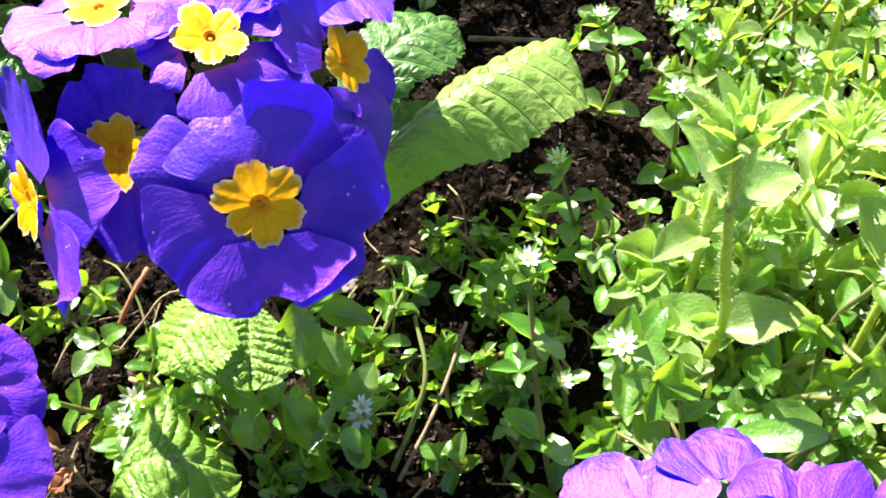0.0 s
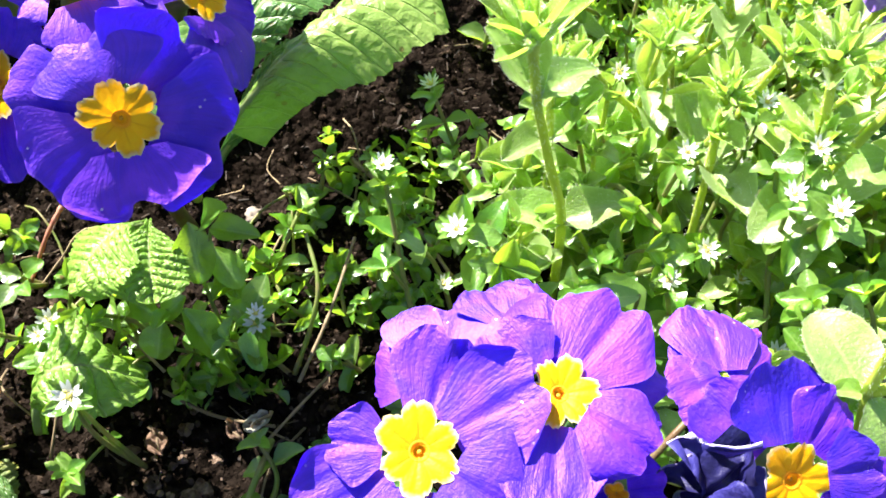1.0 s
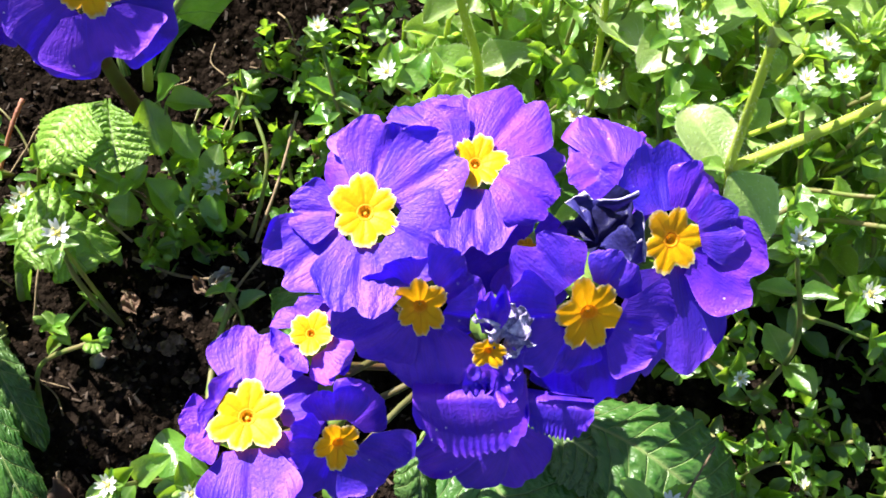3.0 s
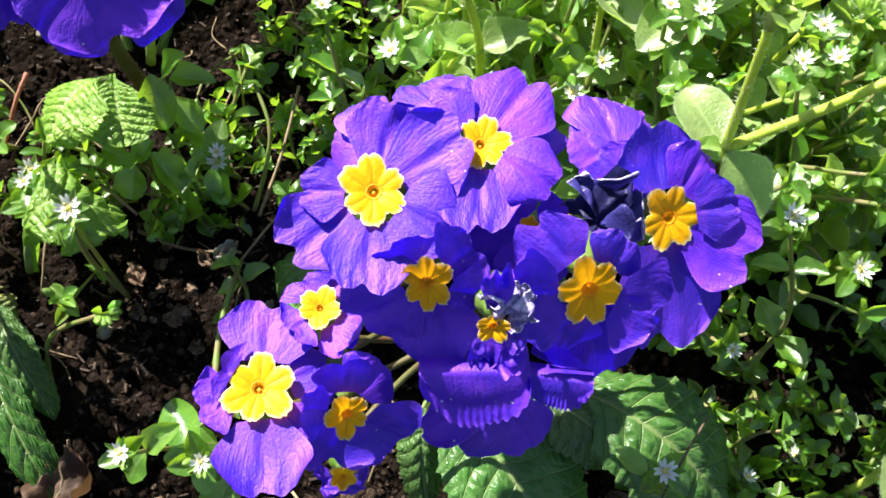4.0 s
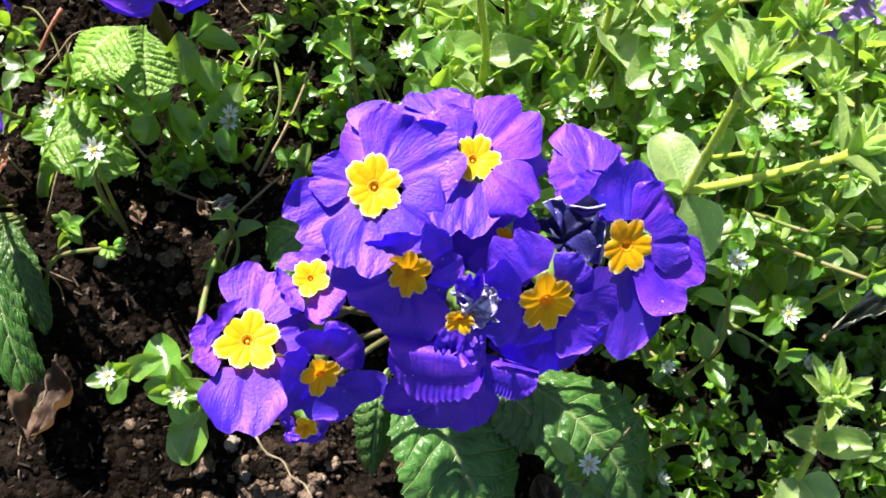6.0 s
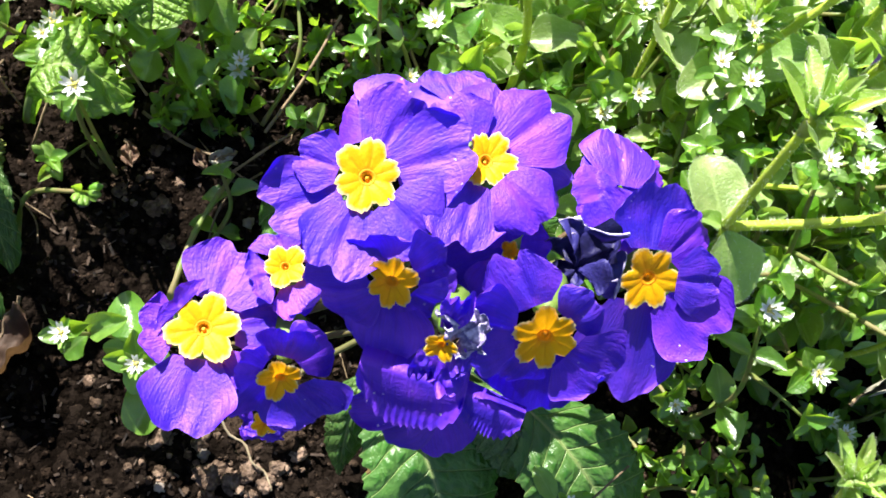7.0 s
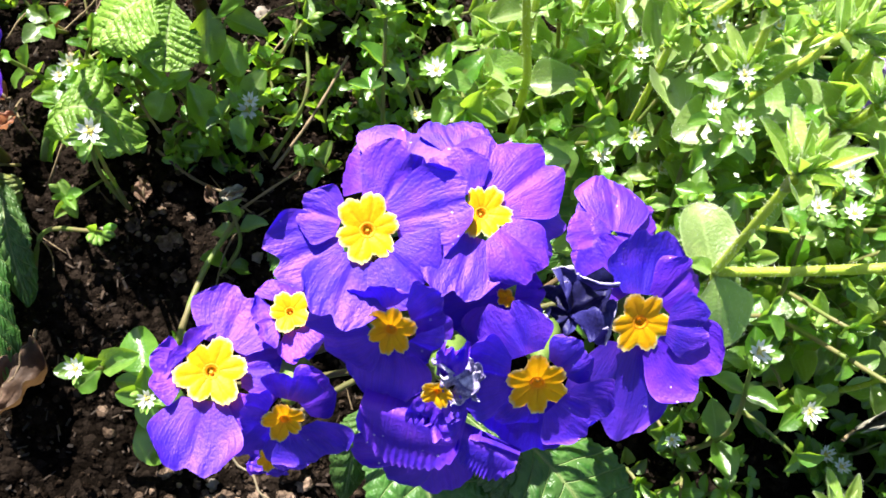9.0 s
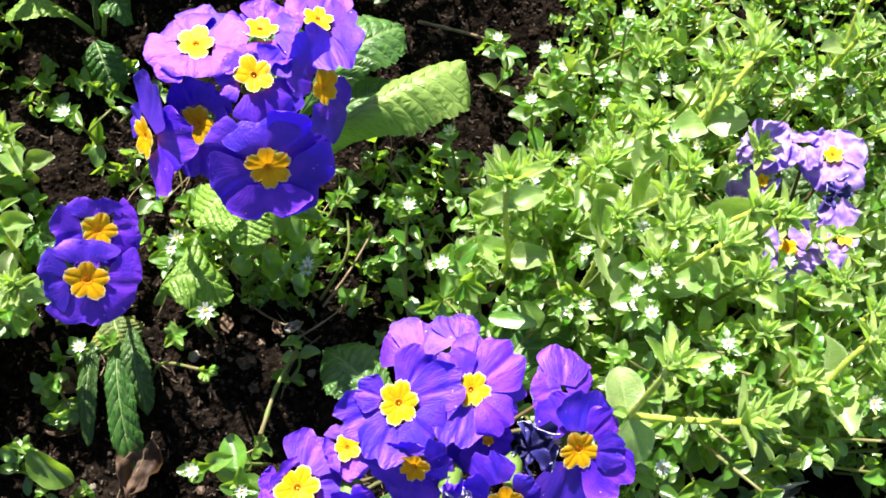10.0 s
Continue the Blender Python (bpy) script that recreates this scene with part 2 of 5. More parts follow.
M_CERA_STEM = stem_material("mouse_ear_stem", (0.40, 0.52, 0.05), (0.52, 0.62, 0.09))
M_CERA_BUD = leaf_material("mouse_ear_bud", (0.19, 0.34, 0.050), (0.36, 0.51, 0.10), (0.58, 0.88, 0.07), 0.0, 0.45, 0.40, 0.35, 0.9, coat=0.5)
M_HAIR = plain_material("plant_hair", (0.72, 0.76, 0.58), (0.85, 0.87, 0.74), 300.0, 0.4, (0.9, 0.95, 0.72, 1), 0.6)
M_CHICK_STEM = stem_material("chickweed_stem", (0.16, 0.24, 0.05), (0.24, 0.20, 0.09))
M_WHITE = plain_material("white_petal", (0.78, 0.80, 0.80), (0.86, 0.87, 0.86), 900.0, 0.55, (0.85, 0.88, 0.85, 1), 0.3)
M_SEPAL = leaf_material("sepal", (0.10, 0.22, 0.03), (0.18, 0.33, 0.05), (0.32, 0.55, 0.04), 0.0, 0.45, 0.3)
M_YELLOW = plain_material("anther", (0.55, 0.50, 0.10), (0.70, 0.62, 0.20), 900.0, 0.6)
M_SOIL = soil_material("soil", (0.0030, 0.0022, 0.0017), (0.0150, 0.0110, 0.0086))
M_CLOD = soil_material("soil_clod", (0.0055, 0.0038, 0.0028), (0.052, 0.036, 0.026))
M_CHIP = plain_material("bark_chip", (0.008, 0.005, 0.0035), (0.065, 0.042, 0.028), 240.0, 0.85)
M_TWIG = plain_material("twig", (0.10, 0.07, 0.04), (0.26, 0.19, 0.11), 200.0, 0.8)
M_PALE_TWIG = plain_material("bleached_stem", (0.22, 0.17, 0.10), (0.40, 0.33, 0.22), 200.0, 0.7)
M_DEAD = plain_material("dead_leaf", (0.035, 0.019, 0.011), (0.14, 0.082, 0.052), 160.0, 0.75, (0.3, 0.16, 0.06, 1), 0.12)
M_RUSSET = plain_material("reddish_leaf", (0.20, 0.07, 0.045), (0.42, 0.20, 0.13), 260.0, 0.6, (0.6, 0.25, 0.12, 1), 0.25)
M_DRY = plain_material("dry_leaf", (0.20, 0.19, 0.15), (0.40, 0.38, 0.31), 220.0, 0.8)
M_PEBBLE = plain_material("pebble", (0.10, 0.08, 0.065), (0.24, 0.20, 0.165), 160.0, 0.8)


# ---- building blocks ----
def mesh_of(name, verts, faces, uvs=None, mat=None, smooth=True):
    me = bpy.data.meshes.new(name)
    me.from_pydata([tuple(v) for v in verts], [], faces)
    if uvs is not None:
        lay = me.uv_layers.new(name="UVMap")
        idx = np.empty(len(me.loops), dtype=np.int32)
        me.loops.foreach_get("vertex_index", idx)
        lay.data.foreach_set("uv", np.asarray(uvs, dtype=np.float32)[idx].ravel())
    if mat is not None:
        me.materials.append(mat)
    if smooth:
        me.polygons.foreach_set("use_smooth", [True] * len(me.polygons))
    me.update()
    return me


def sheet(nu, nv, f):
    """Verts, faces and uvs of a surface f(u in -1..1, v in 0..1)."""
    vs, uv = [], []
    for j in range(nv + 1):
        for i in range(nu + 1):
            u, v = 2 * i / nu - 1, j / nv
            vs.append(f(u, v))
            uv.append(((u + 1) / 2, v))
    k = nu + 1
    fs = [(j * k + i, j * k + i + 1, (j + 1) * k + i + 1, (j + 1) * k + i) for j in range(nv) for i in range(nu)]
    return vs, fs, uv


def tube(points, radii, sides=7, cap=True):
    """Verts and faces of a round rod along points."""
    pts = [Vector(p) for p in points]
    vs, fs = [], []
    up = Vector((0.31, 0.17, 0.93))
    for i, p in enumerate(pts):
        d = (pts[min(i + 1, len(pts) - 1)] - pts[max(i - 1, 0)]).normalized()
        a = d.cross(up)
        if a.length < 0.05:
            a = d.cross(Vector((1, 0, 0)))
        a.normalize()
        b = d.cross(a)
        for s in range(sides):
            t = 2 * math.pi * s / sides
            vs.append(p + radii[i] * (a * math.cos(t) + b * math.sin(t)))
    for i in range(len(pts) - 1):
        for s in range(sides):
            fs.append((i * sides + s, i * sides + (s + 1) % sides, (i + 1) * sides + (s + 1) % sides, (i + 1) * sides + s))
    if cap:
        fs.append(tuple(range((len(pts) - 1) * sides, len(pts) * sides)))
        fs.append(tuple(reversed(range(sides))))
    return vs, fs


def join(pieces):
    """One set of verts and faces (and uvs) out of several."""
    vs, fs, uv = [], [], []
    for piece in pieces:
        k = len(vs)
        vs += list(piece[0])
        fs += [tuple(i + k for i in f) for f in piece[1]]
        uv += list(piece[2]) if len(piece) > 2 else [(0.5, 0.5)] * len(piece[0])
    return vs, fs, uv


def curve_points(pts, n):
    """A smooth line (Catmull-Rom) through a few points."""
    p = [Vector(q) for q in pts]
    p = [p[0] * 2 - p[1]] + p + [p[-1] * 2 - p[-2]]
    out = []
    seg = len(p) - 3
    for i in range(n + 1):
        t = min(i / n * seg, seg - 1e-6)
        k = int(t)
        t -= k
        a, b, c, d = p[k:k + 4]
        out.append(0.5 * (2 * b + (c - a) * t + (2 * a - 5 * b + 4 * c - d) * t * t + (3 * b - a - 3 * c + d) * t ** 3))
    return out


def basis(origin, x, z):
    """A pose from an origin, a rough x axis and a z axis."""
    z = Vector(z).normalized()
    x = Vector(x)
    x = (x - z * x.dot(z)).normalized()
    y = z.cross(x)
    m = Matrix((x, y, z)).transposed().to_4x4()
    m.translation = Vector(origin)
    return m


def thing(name, at, label, category, group="", kind=""):
    ob = new(name)
    ob.empty_display_size = 0.01
    ob.matrix_basis = Matrix.Translation(at)
    return tagged(ob, label, category, group, kind)


def part(name, me, parent, m=None, label=""):
    ob = new(name, me)
    ob.parent = parent
    if m is not None:
        ob.matrix_basis = m
    if label:
        tagged(ob, label)
    return ob


def rod(name, pts, radii, mat, parent, n=10, sides=7, label=""):
    """A bent stem as a part; pts in world metres, radii at both ends."""
    line = curve_points(pts, n)
    rs = [radii[0] + (radii[1] - radii[0]) * i / n for i in range(n + 1)]
    o = parent.matrix_basis.translation if parent else Vector()
    vs, fs = tube([p - o for p in line], rs, sides)
    return part(name, mesh_of(name, vs, fs, None, mat), parent, None, label)


# ---- the soil: one sheet out to the horizon ----
def soil_height(x, y):
    p = Vector((x, y, 0.0))
    h = 0.010 + 0.0055 * noise.fractal(p * 21.0, 1.0, 2.0, 3) + 0.0034 * noise.fractal(p * 85.0 + Vector((3, 7, 1)), 0.9, 2.1, 4)
    c = noise.voronoi(p * 95.0)[0]
    h += 0.0013 * (0.35 - c[0]) + 0.0016 * noise.noise(p * 420.0)
    far = max(0.0, math.hypot(x - 0.05, y - 0.1) - 0.6)
    return h / (1.0 + far * 2.0) if far else h


def build_ground():
    def axis(lo, hi, step, far):
        mid = list(np.arange(lo, hi + step / 2, step))
        out, s = [], step
        d = 0.0
        while d < far:
            s *= 1.35
            d += s
            out.append(d)
        return [lo - d for d in reversed(out)] + mid + [hi + d for d in out]

    xs, ys = axis(-0.22, 0.33, 0.0017, 300.0), axis(-0.13, 0.36, 0.0017, 300.0)
    vs = [(x, y, soil_height(x, y)) for y in ys for x in xs]
    k = len(xs)
    fs = [(j * k + i, j * k + i + 1, (j + 1) * k + i + 1, (j + 1) * k + i) for j in range(len(ys) - 1) for i in range(k - 1)]
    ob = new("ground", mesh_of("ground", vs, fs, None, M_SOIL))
    tagged(ob, "dark crumbly garden soil, damp below and dry on top", "soil", "", "structure")


build_ground()


# ---- primroses ----
def petal_mesh(length, width, rng, mat, curl=0.0, crumple=0.0, flare=0.0, r0=0.0012):
    """A wedge that widens into a broad, shallowly notched end, a little wavy at the rim."""
    L, W = length * 1.05, width * 0.58
    notch = rng.uniform(0.03, 0.13)
    cup, side = rng.uniform(-0.16, 0.10) + curl, rng.uniform(-0.22, 0.12)
    ph, ruff, tw = rng.uniform(0, 6.3), rng.uniform(0.025, 0.060) + crumple * 0.12, rng.uniform(-0.08, 0.12)
    ph2, skew, dent = rng.uniform(0, 6.3), rng.uniform(-0.10, 0.10), rng.uniform(-0.1, 0.1)

    def f(u, v):
        q = min(v / 0.78, 1.0)
        prof = 0.50 + 0.50 * math.sin(q * math.pi / 2) ** 1.3
        if v > 0.78:
            prof *= 1 - 0.13 * ((v - 0.78) / 0.22) ** 2
        au = abs(u)
        lf = 1.0 - 0.26 * au ** 2.8 - notch * math.exp(-((u - dent) / 0.22) ** 2) + skew * u + 0.012 * math.sin(u * 7 + ph) + 0.007 * math.sin(u * 19 + ph2)
        x, y = u * W * prof, r0 + (L * lf - r0) * v
        e = max(0.0, v - 0.25) / 0.75
        z = L * (cup * e * e + ruff * math.sin(3.0 * u + ph) * e * e + 0.45 * ruff * math.sin(8 * u + ph2) * e ** 3)
        z += W * side * u * u * e + tw * x * e + 0.0005 * v
        z += 0.00020 * math.sin(u * 21 + 1.5 * math.sin(u * 6 + ph)) * e ** 3
        z -= 0.0006 * math.exp(-(u / 0.14) ** 2) * math.sin(min(v * 3.0, math.pi))
        if flare and v > 0.62:
            g = (v - 0.62) / 0.38
            z += L * flare * g * g + 0.00045 * math.sin(u * 34 + 2 * math.sin(u * 5)) * g
        if crumple:
            z += crumple * L * 0.5 * noise.noise(Vector((u * 2.3 + ph, v * 3.1, ph2))) * e
            x += crumple * W * 0.5 * noise.noise(Vector((v * 3.0, u * 2.0 + ph2, ph))) * e
        return (x, y, z)

    return mesh_of("petal", *sheet(32, 22, f), mat)


def eye_mesh(r, angles, rng):
    nt, nr = 90, 6
    base = sorted(radians(a) % (2 * math.pi) for a in angles)
    k = max(5, min(6, len(base) if len(base) > 4 else 5))
    a0 = base[0] if base else 0.0
    lob = [(a0 + 2 * math.pi * i / k + rng.uniform(-0.12, 0.12), rng.uniform(0.84, 1.08)) for i in range(k)]
    full, cleft, deep = rng.uniform(1.3, 2.3), rng.uniform(0.03, 0.10), rng.uniform(0.64, 0.76)
    ph = rng.uniform(0, 6)
    vs, uv = [], []
    for j in range(nr + 1):
        q = 0.14 + 0.86 * j / nr
        for i in range(nt):
            t = 2 * math.pi * i / nt
            d, size = min((abs((t - a + math.pi) % (2 * math.pi) - math.pi), s) for a, s in lob)
            x = min(d / (math.pi / k), 1.0)
            out = (deep + (1.04 - deep) * (1 - x ** full)) * size - cleft * math.exp(-(d / 0.085) ** 2)
            out += 0.018 * math.sin(t * 31 + ph) + 0.016 * math.sin(t * 47 + ph * 2)
            rr = r * (0.14 + (out - 0.14) * (q - 0.14) / 0.86)
            z = 0.00115 - 0.0016 * (1 - q) ** 2 - 0.0007 * x * x * q - 0.00035 * math.exp(-(d / 0.09) ** 2) * q
            vs.append((rr * math.cos(t), rr * math.sin(t), z))
            n = min(range(k), key=lambda m: abs((t - lob[m][0] + math.pi) % (2 * math.pi) - math.pi))
            sgn = ((t - lob[n][0] + math.pi) % (2 * math.pi) - math.pi) / (2 * math.pi / k)
            uv.append((q, 0.5 + max(-0.49, min(0.49, sgn))))
    fs = [(j * nt + i, j * nt + (i + 1) % nt, (j + 1) * nt + (i + 1) % nt, (j + 1) * nt + i) for j in range(nr) for i in range(nt)]
    return mesh_of("eye", vs, fs, uv, M_EYE)


def throat_mesh(r):
    prof = [(0.27, -0.0003), (0.225, 0.0000), (0.19, 0.0000), (0.165, -0.0002), (0.145, -0.0007), (0.12, -0.0013)]
    ns = 20
    vs = [(r * a * math.cos(2 * math.pi * s / ns), r * a * math.sin(2 * math.pi * s / ns), z) for a, z in prof for s in range(ns)]
    fs = [(j * ns + s, j * ns + (s + 1) % ns, (j + 1) * ns + (s + 1) % ns, (j + 1) * ns + s) for j in range(len(prof) - 1) for s in range(ns)]
    fs.append(tuple(range((len(prof) - 1) * ns, len(prof) * ns)))
    return mesh_of("throat", vs, fs, None, M_THROAT)


def stigma_mesh(r):
    pieces = []
    pieces.append(tube([(0, 0, -0.003), (0, 0, -0.0004), (0, 0, 0.0001), (0, 0, 0.0003)], [0.03 * r, 0.06 * r, 0.055 * r, 0.02 * r], 8))
    v, f, _ = join(pieces)
    return mesh_of("stigma", v, f, None, M_HOLE)


def flower(plant, at, face, right, eye, petals, seed, hub, mat=None, crumple=0.0, curl=0.0, flare=0.0, bend=(), label="", tall=1.0):
    """One primrose flower. at: the eye's place; face: the way it looks; right: its x axis;
    petals: (angle, length mm, width mm); hub: where its stalk starts;
    bend: (angle, degrees) of petals that lean back or forward; tall: how much the eye is longer than wide."""
    rng = random.Random(seed)
    mat = mat or M_PETAL
    m = Matrix.Translation(-plant.matrix_basis.translation) @ basis(at, right, face)
    # calyx and corolla tube behind the face
    zs = [(0.0006, -0.0045), (0.0016, -0.0050), (0.0019, -0.0070), (0.0034, -0.0085), (0.0036, -0.0150), (0.0012, -0.0190)]
    vs, fs = tube([(0, 0, z) for _, z in zs], [r for r, _ in zs], 10)
    fl = part("flower", mesh_of("flower", vs, fs, None, M_CALYX), plant, m, label)
    # the petals whose full width shows lie on top of their neighbours
    order = sorted(range(len(petals)), key=lambda i: petals[i][2] / petals[i][1])
    whole = len(petals) > 4
    for i, (ang, length, width) in enumerate(petals):
        wide = max(0.80 * length, min(width * 1.2, 1.42 * length)) if whole and not crumple else width * 1.24
        me = petal_mesh(length / 1000, wide / 1000, rng, mat, curl, crumple, flare, max(0.0012, eye * 0.00078))
        rank = order.index(i)
        lean = sum(d for a, d in bend if abs((a - ang + 180) % 360 - 180) < 16)
        tip = rng.uniform(-6, 3) + (rank - 2.5) * 2.3 * whole + lean
        part("petal", me, fl, Matrix.Translation((0, 0, 0.00032 * rank - 0.0012)) @ pose(0, 0, 0, 0, 0, ang - 90) @ pose(0, 0, 0, tip, rng.uniform(-5, 5), 0))
    if eye:
        part("eye", eye_mesh(eye / 1000, [p[0] for p in petals], rng), fl, Matrix.Diagonal((1 / tall ** 0.4, tall ** 0.8, 1, 1)))
        part("throat", throat_mesh(eye / 1000), fl, Matrix.Translation((0, 0, 0.0002)))
        part("stigma", stigma_mesh(eye / 1000), fl, Matrix.Translation((0, 0, -0.0007)))
    back = Vector(at) - Vector(face).normalized() * 0.018
    hub = Vector(hub)
    mid = (back + hub) / 2 - Vector(face).normalized() * 0.006
    rod("flower_stalk", [hub, mid, back], (0.0009, 0.0008), M_STALK, plant, 8, 7, "thin reddish-green stalk")
    return fl


def leaf_sheet(base, ctrl, tip, width, up, cup, wrinkle, rng, petiole=0.14, fold=0.0, nu=24, nv=110, wave=0.0, wide_at=0.62):
    """Verts of a quilted primrose leaf along a bent spine; world metres. wide_at: where it is broadest."""
    b, c, t, up = Vector(base), Vector(ctrl), Vector(tip), Vector(up).normalized()
    ph = rng.uniform(0, 6.3)

    def warp(u, v):
        return v + 0.020 * noise.noise(Vector((u * 1.5 + ph, v * 7, ph)))

    def f(u, v):
        p = b * (1 - v) ** 2 + c * 2 * v * (1 - v) + t * v * v
        d = ((c - b) * 2 * (1 - v) + (t - c) * 2 * v).normalized()
        s = d.cross(up)
        s = s.normalized() if s.length > 1e-4 else Vector((1, 0, 0))
        n = s.cross(d)
        q = max(0.0, (v - petiole) / (1 - petiole))
        w = 0.10 + 0.90 * math.sin(min(q / wide_at, 1) * math.pi / 2) ** 1.1
        if q > wide_at:
            w *= math.sqrt(max(0.0, 1 - ((q - wide_at) / (1.005 - wide_at)) ** 2.4))
        au = abs(u)
        ph_v = (warp(u, v) - petiole) / (1 - petiole) * 10 - au * 1.4
        rim = (au ** 3) * (q > 0.05)
        w *= 1 + rim * (0.075 * abs(math.sin(math.pi * (ph_v + 0.4))) + 0.030 * math.sin(q * 130 + ph) + 0.05 * math.sin(q * 17 + 2 * ph + u))
        x = u * width / 2 * w
        strip = abs(math.sin(math.pi * ph_v)) ** 0.6
        cells = 0.72 + 0.28 * abs(math.sin(math.pi * (au * 3.6 + 0.37 * math.floor(ph_v) + 0.2 * math.sin(q * 19))))
        z = wrinkle * (strip * cells - 0.4) * min(1.0, q * 4) * min(1.0, au * 6) * (1 - 0.5 * au ** 4)
        z += width * (cup * u * u + fold * au)
        z += wrinkle * 1.1 * noise.noise(Vector((u * 2.2 + ph, v * 5, ph))) * au
        z += wave * width * math.sin(v * 11 + ph + (2.0 if u > 0 else 0)) * au * au * q
        z -= 0.0009 * math.exp(-(u / 0.06) ** 2)
        return p + s * x + n * z

    vs, fs, uv = sheet(nu, nv, f)
    return vs, fs, [(a, warp(2 * a - 1, h)) for a, h in uv]


def primrose_leaf(plant, base, ctrl, tip, width, seed, up=(0, 0, 1), cup=-0.10, wrinkle=0.0011, mat=None, fold=0.0, label="", wave=0.02, wide_at=0.62):
    rng = random.Random(seed)
    o = plant.matrix_basis.translation
    vs, fs, uv = leaf_sheet(Vector(base) - o, Vector(ctrl) - o, Vector(tip) - o, width, up, cup, wrinkle, rng, 0.14, fold, wave=wave, wide_at=wide_at)
    lf = part("leaf", mesh_of("leaf", vs, fs, uv, mat or M_PRIM_LEAF), plant, None, label)
    # the thick pale midrib below the blade
    line = [(Vector(base) - o) * (1 - t) ** 2 + (Vector(ctrl) - o) * 2 * t * (1 - t) + (Vector(tip) - o) * t * t for t in [i / 12 * 0.93 for i in range(13)]]
    low = []
    for i, p in enumerate(line):
        d = (line[min(i + 1, 12)] - line[max(i - 1, 0)]).normalized()
        n = d.cross(Vector(up)).cross(d).normalized()
        low.append(p - n * (0.0014 - 0.0004 * i / 12))
    v2, f2 = tube(low, [0.0013 - 0.0010 * i / 12 for i in range(13)], 6)
    part("midrib", mesh_of("midrib", v2, f2, None, M_RIB), lf)
    return lf


HUB_F, HUB_G, HUB_H, HUB_K = (0.050, 0.004, 0.082), (-0.042, 0.124, 0.078), (-0.092, 0.062, 0.045), (0.192, 0.134, 0.040)
prim_f = thing("primrose", (0.050, 0.008, 0.010), "violet-blue primrose with a full dome of yellow-eyed flowers on bare soil", "flower", "primroses in the bed")
prim_g = thing("primrose", (-0.042, 0.130, 0.010), "violet-blue primrose on a tall stalk with one long leaf coloured as sunlit", "flower", "primroses in the bed")
prim_h = thing("primrose", (-0.092, 0.062, 0.010), "small violet primrose with two flowers and withered lower leaves", "flower", "primroses in the bed")
prim_k = thing("primrose", (0.192, 0.134, 0.010), "faded lilac primrose half buried in chickweed", "flower", "primroses in the bed")
rod("scape", [(0.050, 0.008, 0.006), (0.052, 0.004, 0.045), HUB_F], (0.0028, 0.0022), M_STALK, prim_f, 10, 9)
rod("scape", [(-0.042, 0.130, 0.006), (-0.045, 0.128, 0.045), HUB_G], (0.0026, 0.0020), M_STALK, prim_g, 10, 9)
rod("scape", [(-0.092, 0.062, 0.006), (-0.093, 0.061, 0.025), HUB_H], (0.0022, 0.0018), M_STALK, prim_h, 8, 9)
rod("scape", [(0.192, 0.134, 0.006), (0.191, 0.134, 0.022), HUB_K], (0.0022, 0.0018), M_STALK, prim_k, 8, 9)

flower(prim_f, (0.0298, 0.0142, 0.1377), (0.031, -0.177, 0.984), (0.994, -0.096, -0.048), 7.1,
       [(175, 13.6, 7.2), (76, 18.4, 9.1), (32, 20.4, 12.4), (-32, 16.1, 14.7), (-96, 19.1, 12.5), (-146, 19.3, 9.0)], 100, HUB_F)
flower(prim_f, (0.0517, 0.0219, 0.1369), (0.096, -0.054, 0.994), (0.984, -0.142, -0.103), 6.1,
       [(137, 14.3, 10.0), (91, 19.9, 8.7), (56, 20.5, 12.2), (8, 18.6, 9.5), (-30, 15.9, 11.2), (-92, 18.3, 9.5)], 101, HUB_F)
flower(prim_f, (0.0933, 0.0123, 0.1120), (0.120, -0.600, 0.791), (0.985, -0.060, -0.160), 7.8,
       [(139, 19.7, 8.0), (101, 20.2, 13.3), (59, 16.7, 10.6), (14, 15.2, 11.9), (-23, 21.3, 16.1), (-85, 29.5, 17.5)], 102, HUB_F, bend=((101, -16), (139, -14), (59, -6), (14, 4)))
flower(prim_f, (0.0668, -0.0100, 0.1354), (-0.115, -0.845, 0.522), (0.993, -0.093, 0.079), 6.9,
       [(128, 16.1, 9.8), (51, 11.5, 9.6), (-21, 13.8, 17.2), (-82, 28.6, 12.6), (-115, 16.1, 9.9), (-173, 14.6, 17.2)], 103, HUB_F, bend=((128, -20),), tall=1.3)
flower(prim_f, (0.0374, -0.0036, 0.1330), (-0.135, -0.842, 0.522), (0.987, -0.160, 0.025), 5.8,
       [(134, 10.3, 12.8), (28, 11.6, 15.0), (-24, 10.9, 10.8), (-81, 18.6, 13.0), (-102, 20.3, 10.9), (-140, 17.5, 14.0)], 104, HUB_F, bend=((28, -26), (134, -20)), tall=1.3)
flower(prim_f, (0.0160, 0.0014, 0.1136), (-0.086, 0.031, 0.996), (0.993, -0.082, 0.088), 4.7,
       [(118, 8.1, 9.2), (57, 8.4, 8.4), (-20, 10.4, 11.3), (-59, 10.7, 6.8), (-142, 7.7, 9.8)], 105, HUB_F)
flower(prim_f, (0.0023, -0.0137, 0.1132), (0.072, 0.023, 0.997), (0.994, -0.078, -0.070), 7.6,
       [(150, 8.9, 10.4), (82, 18.5, 14.9), (20, 15.9, 7.8), (-51, 14.1, 8.3), (-87, 20.2, 14.1), (-166, 12.1, 10.4)], 106, HUB_F)
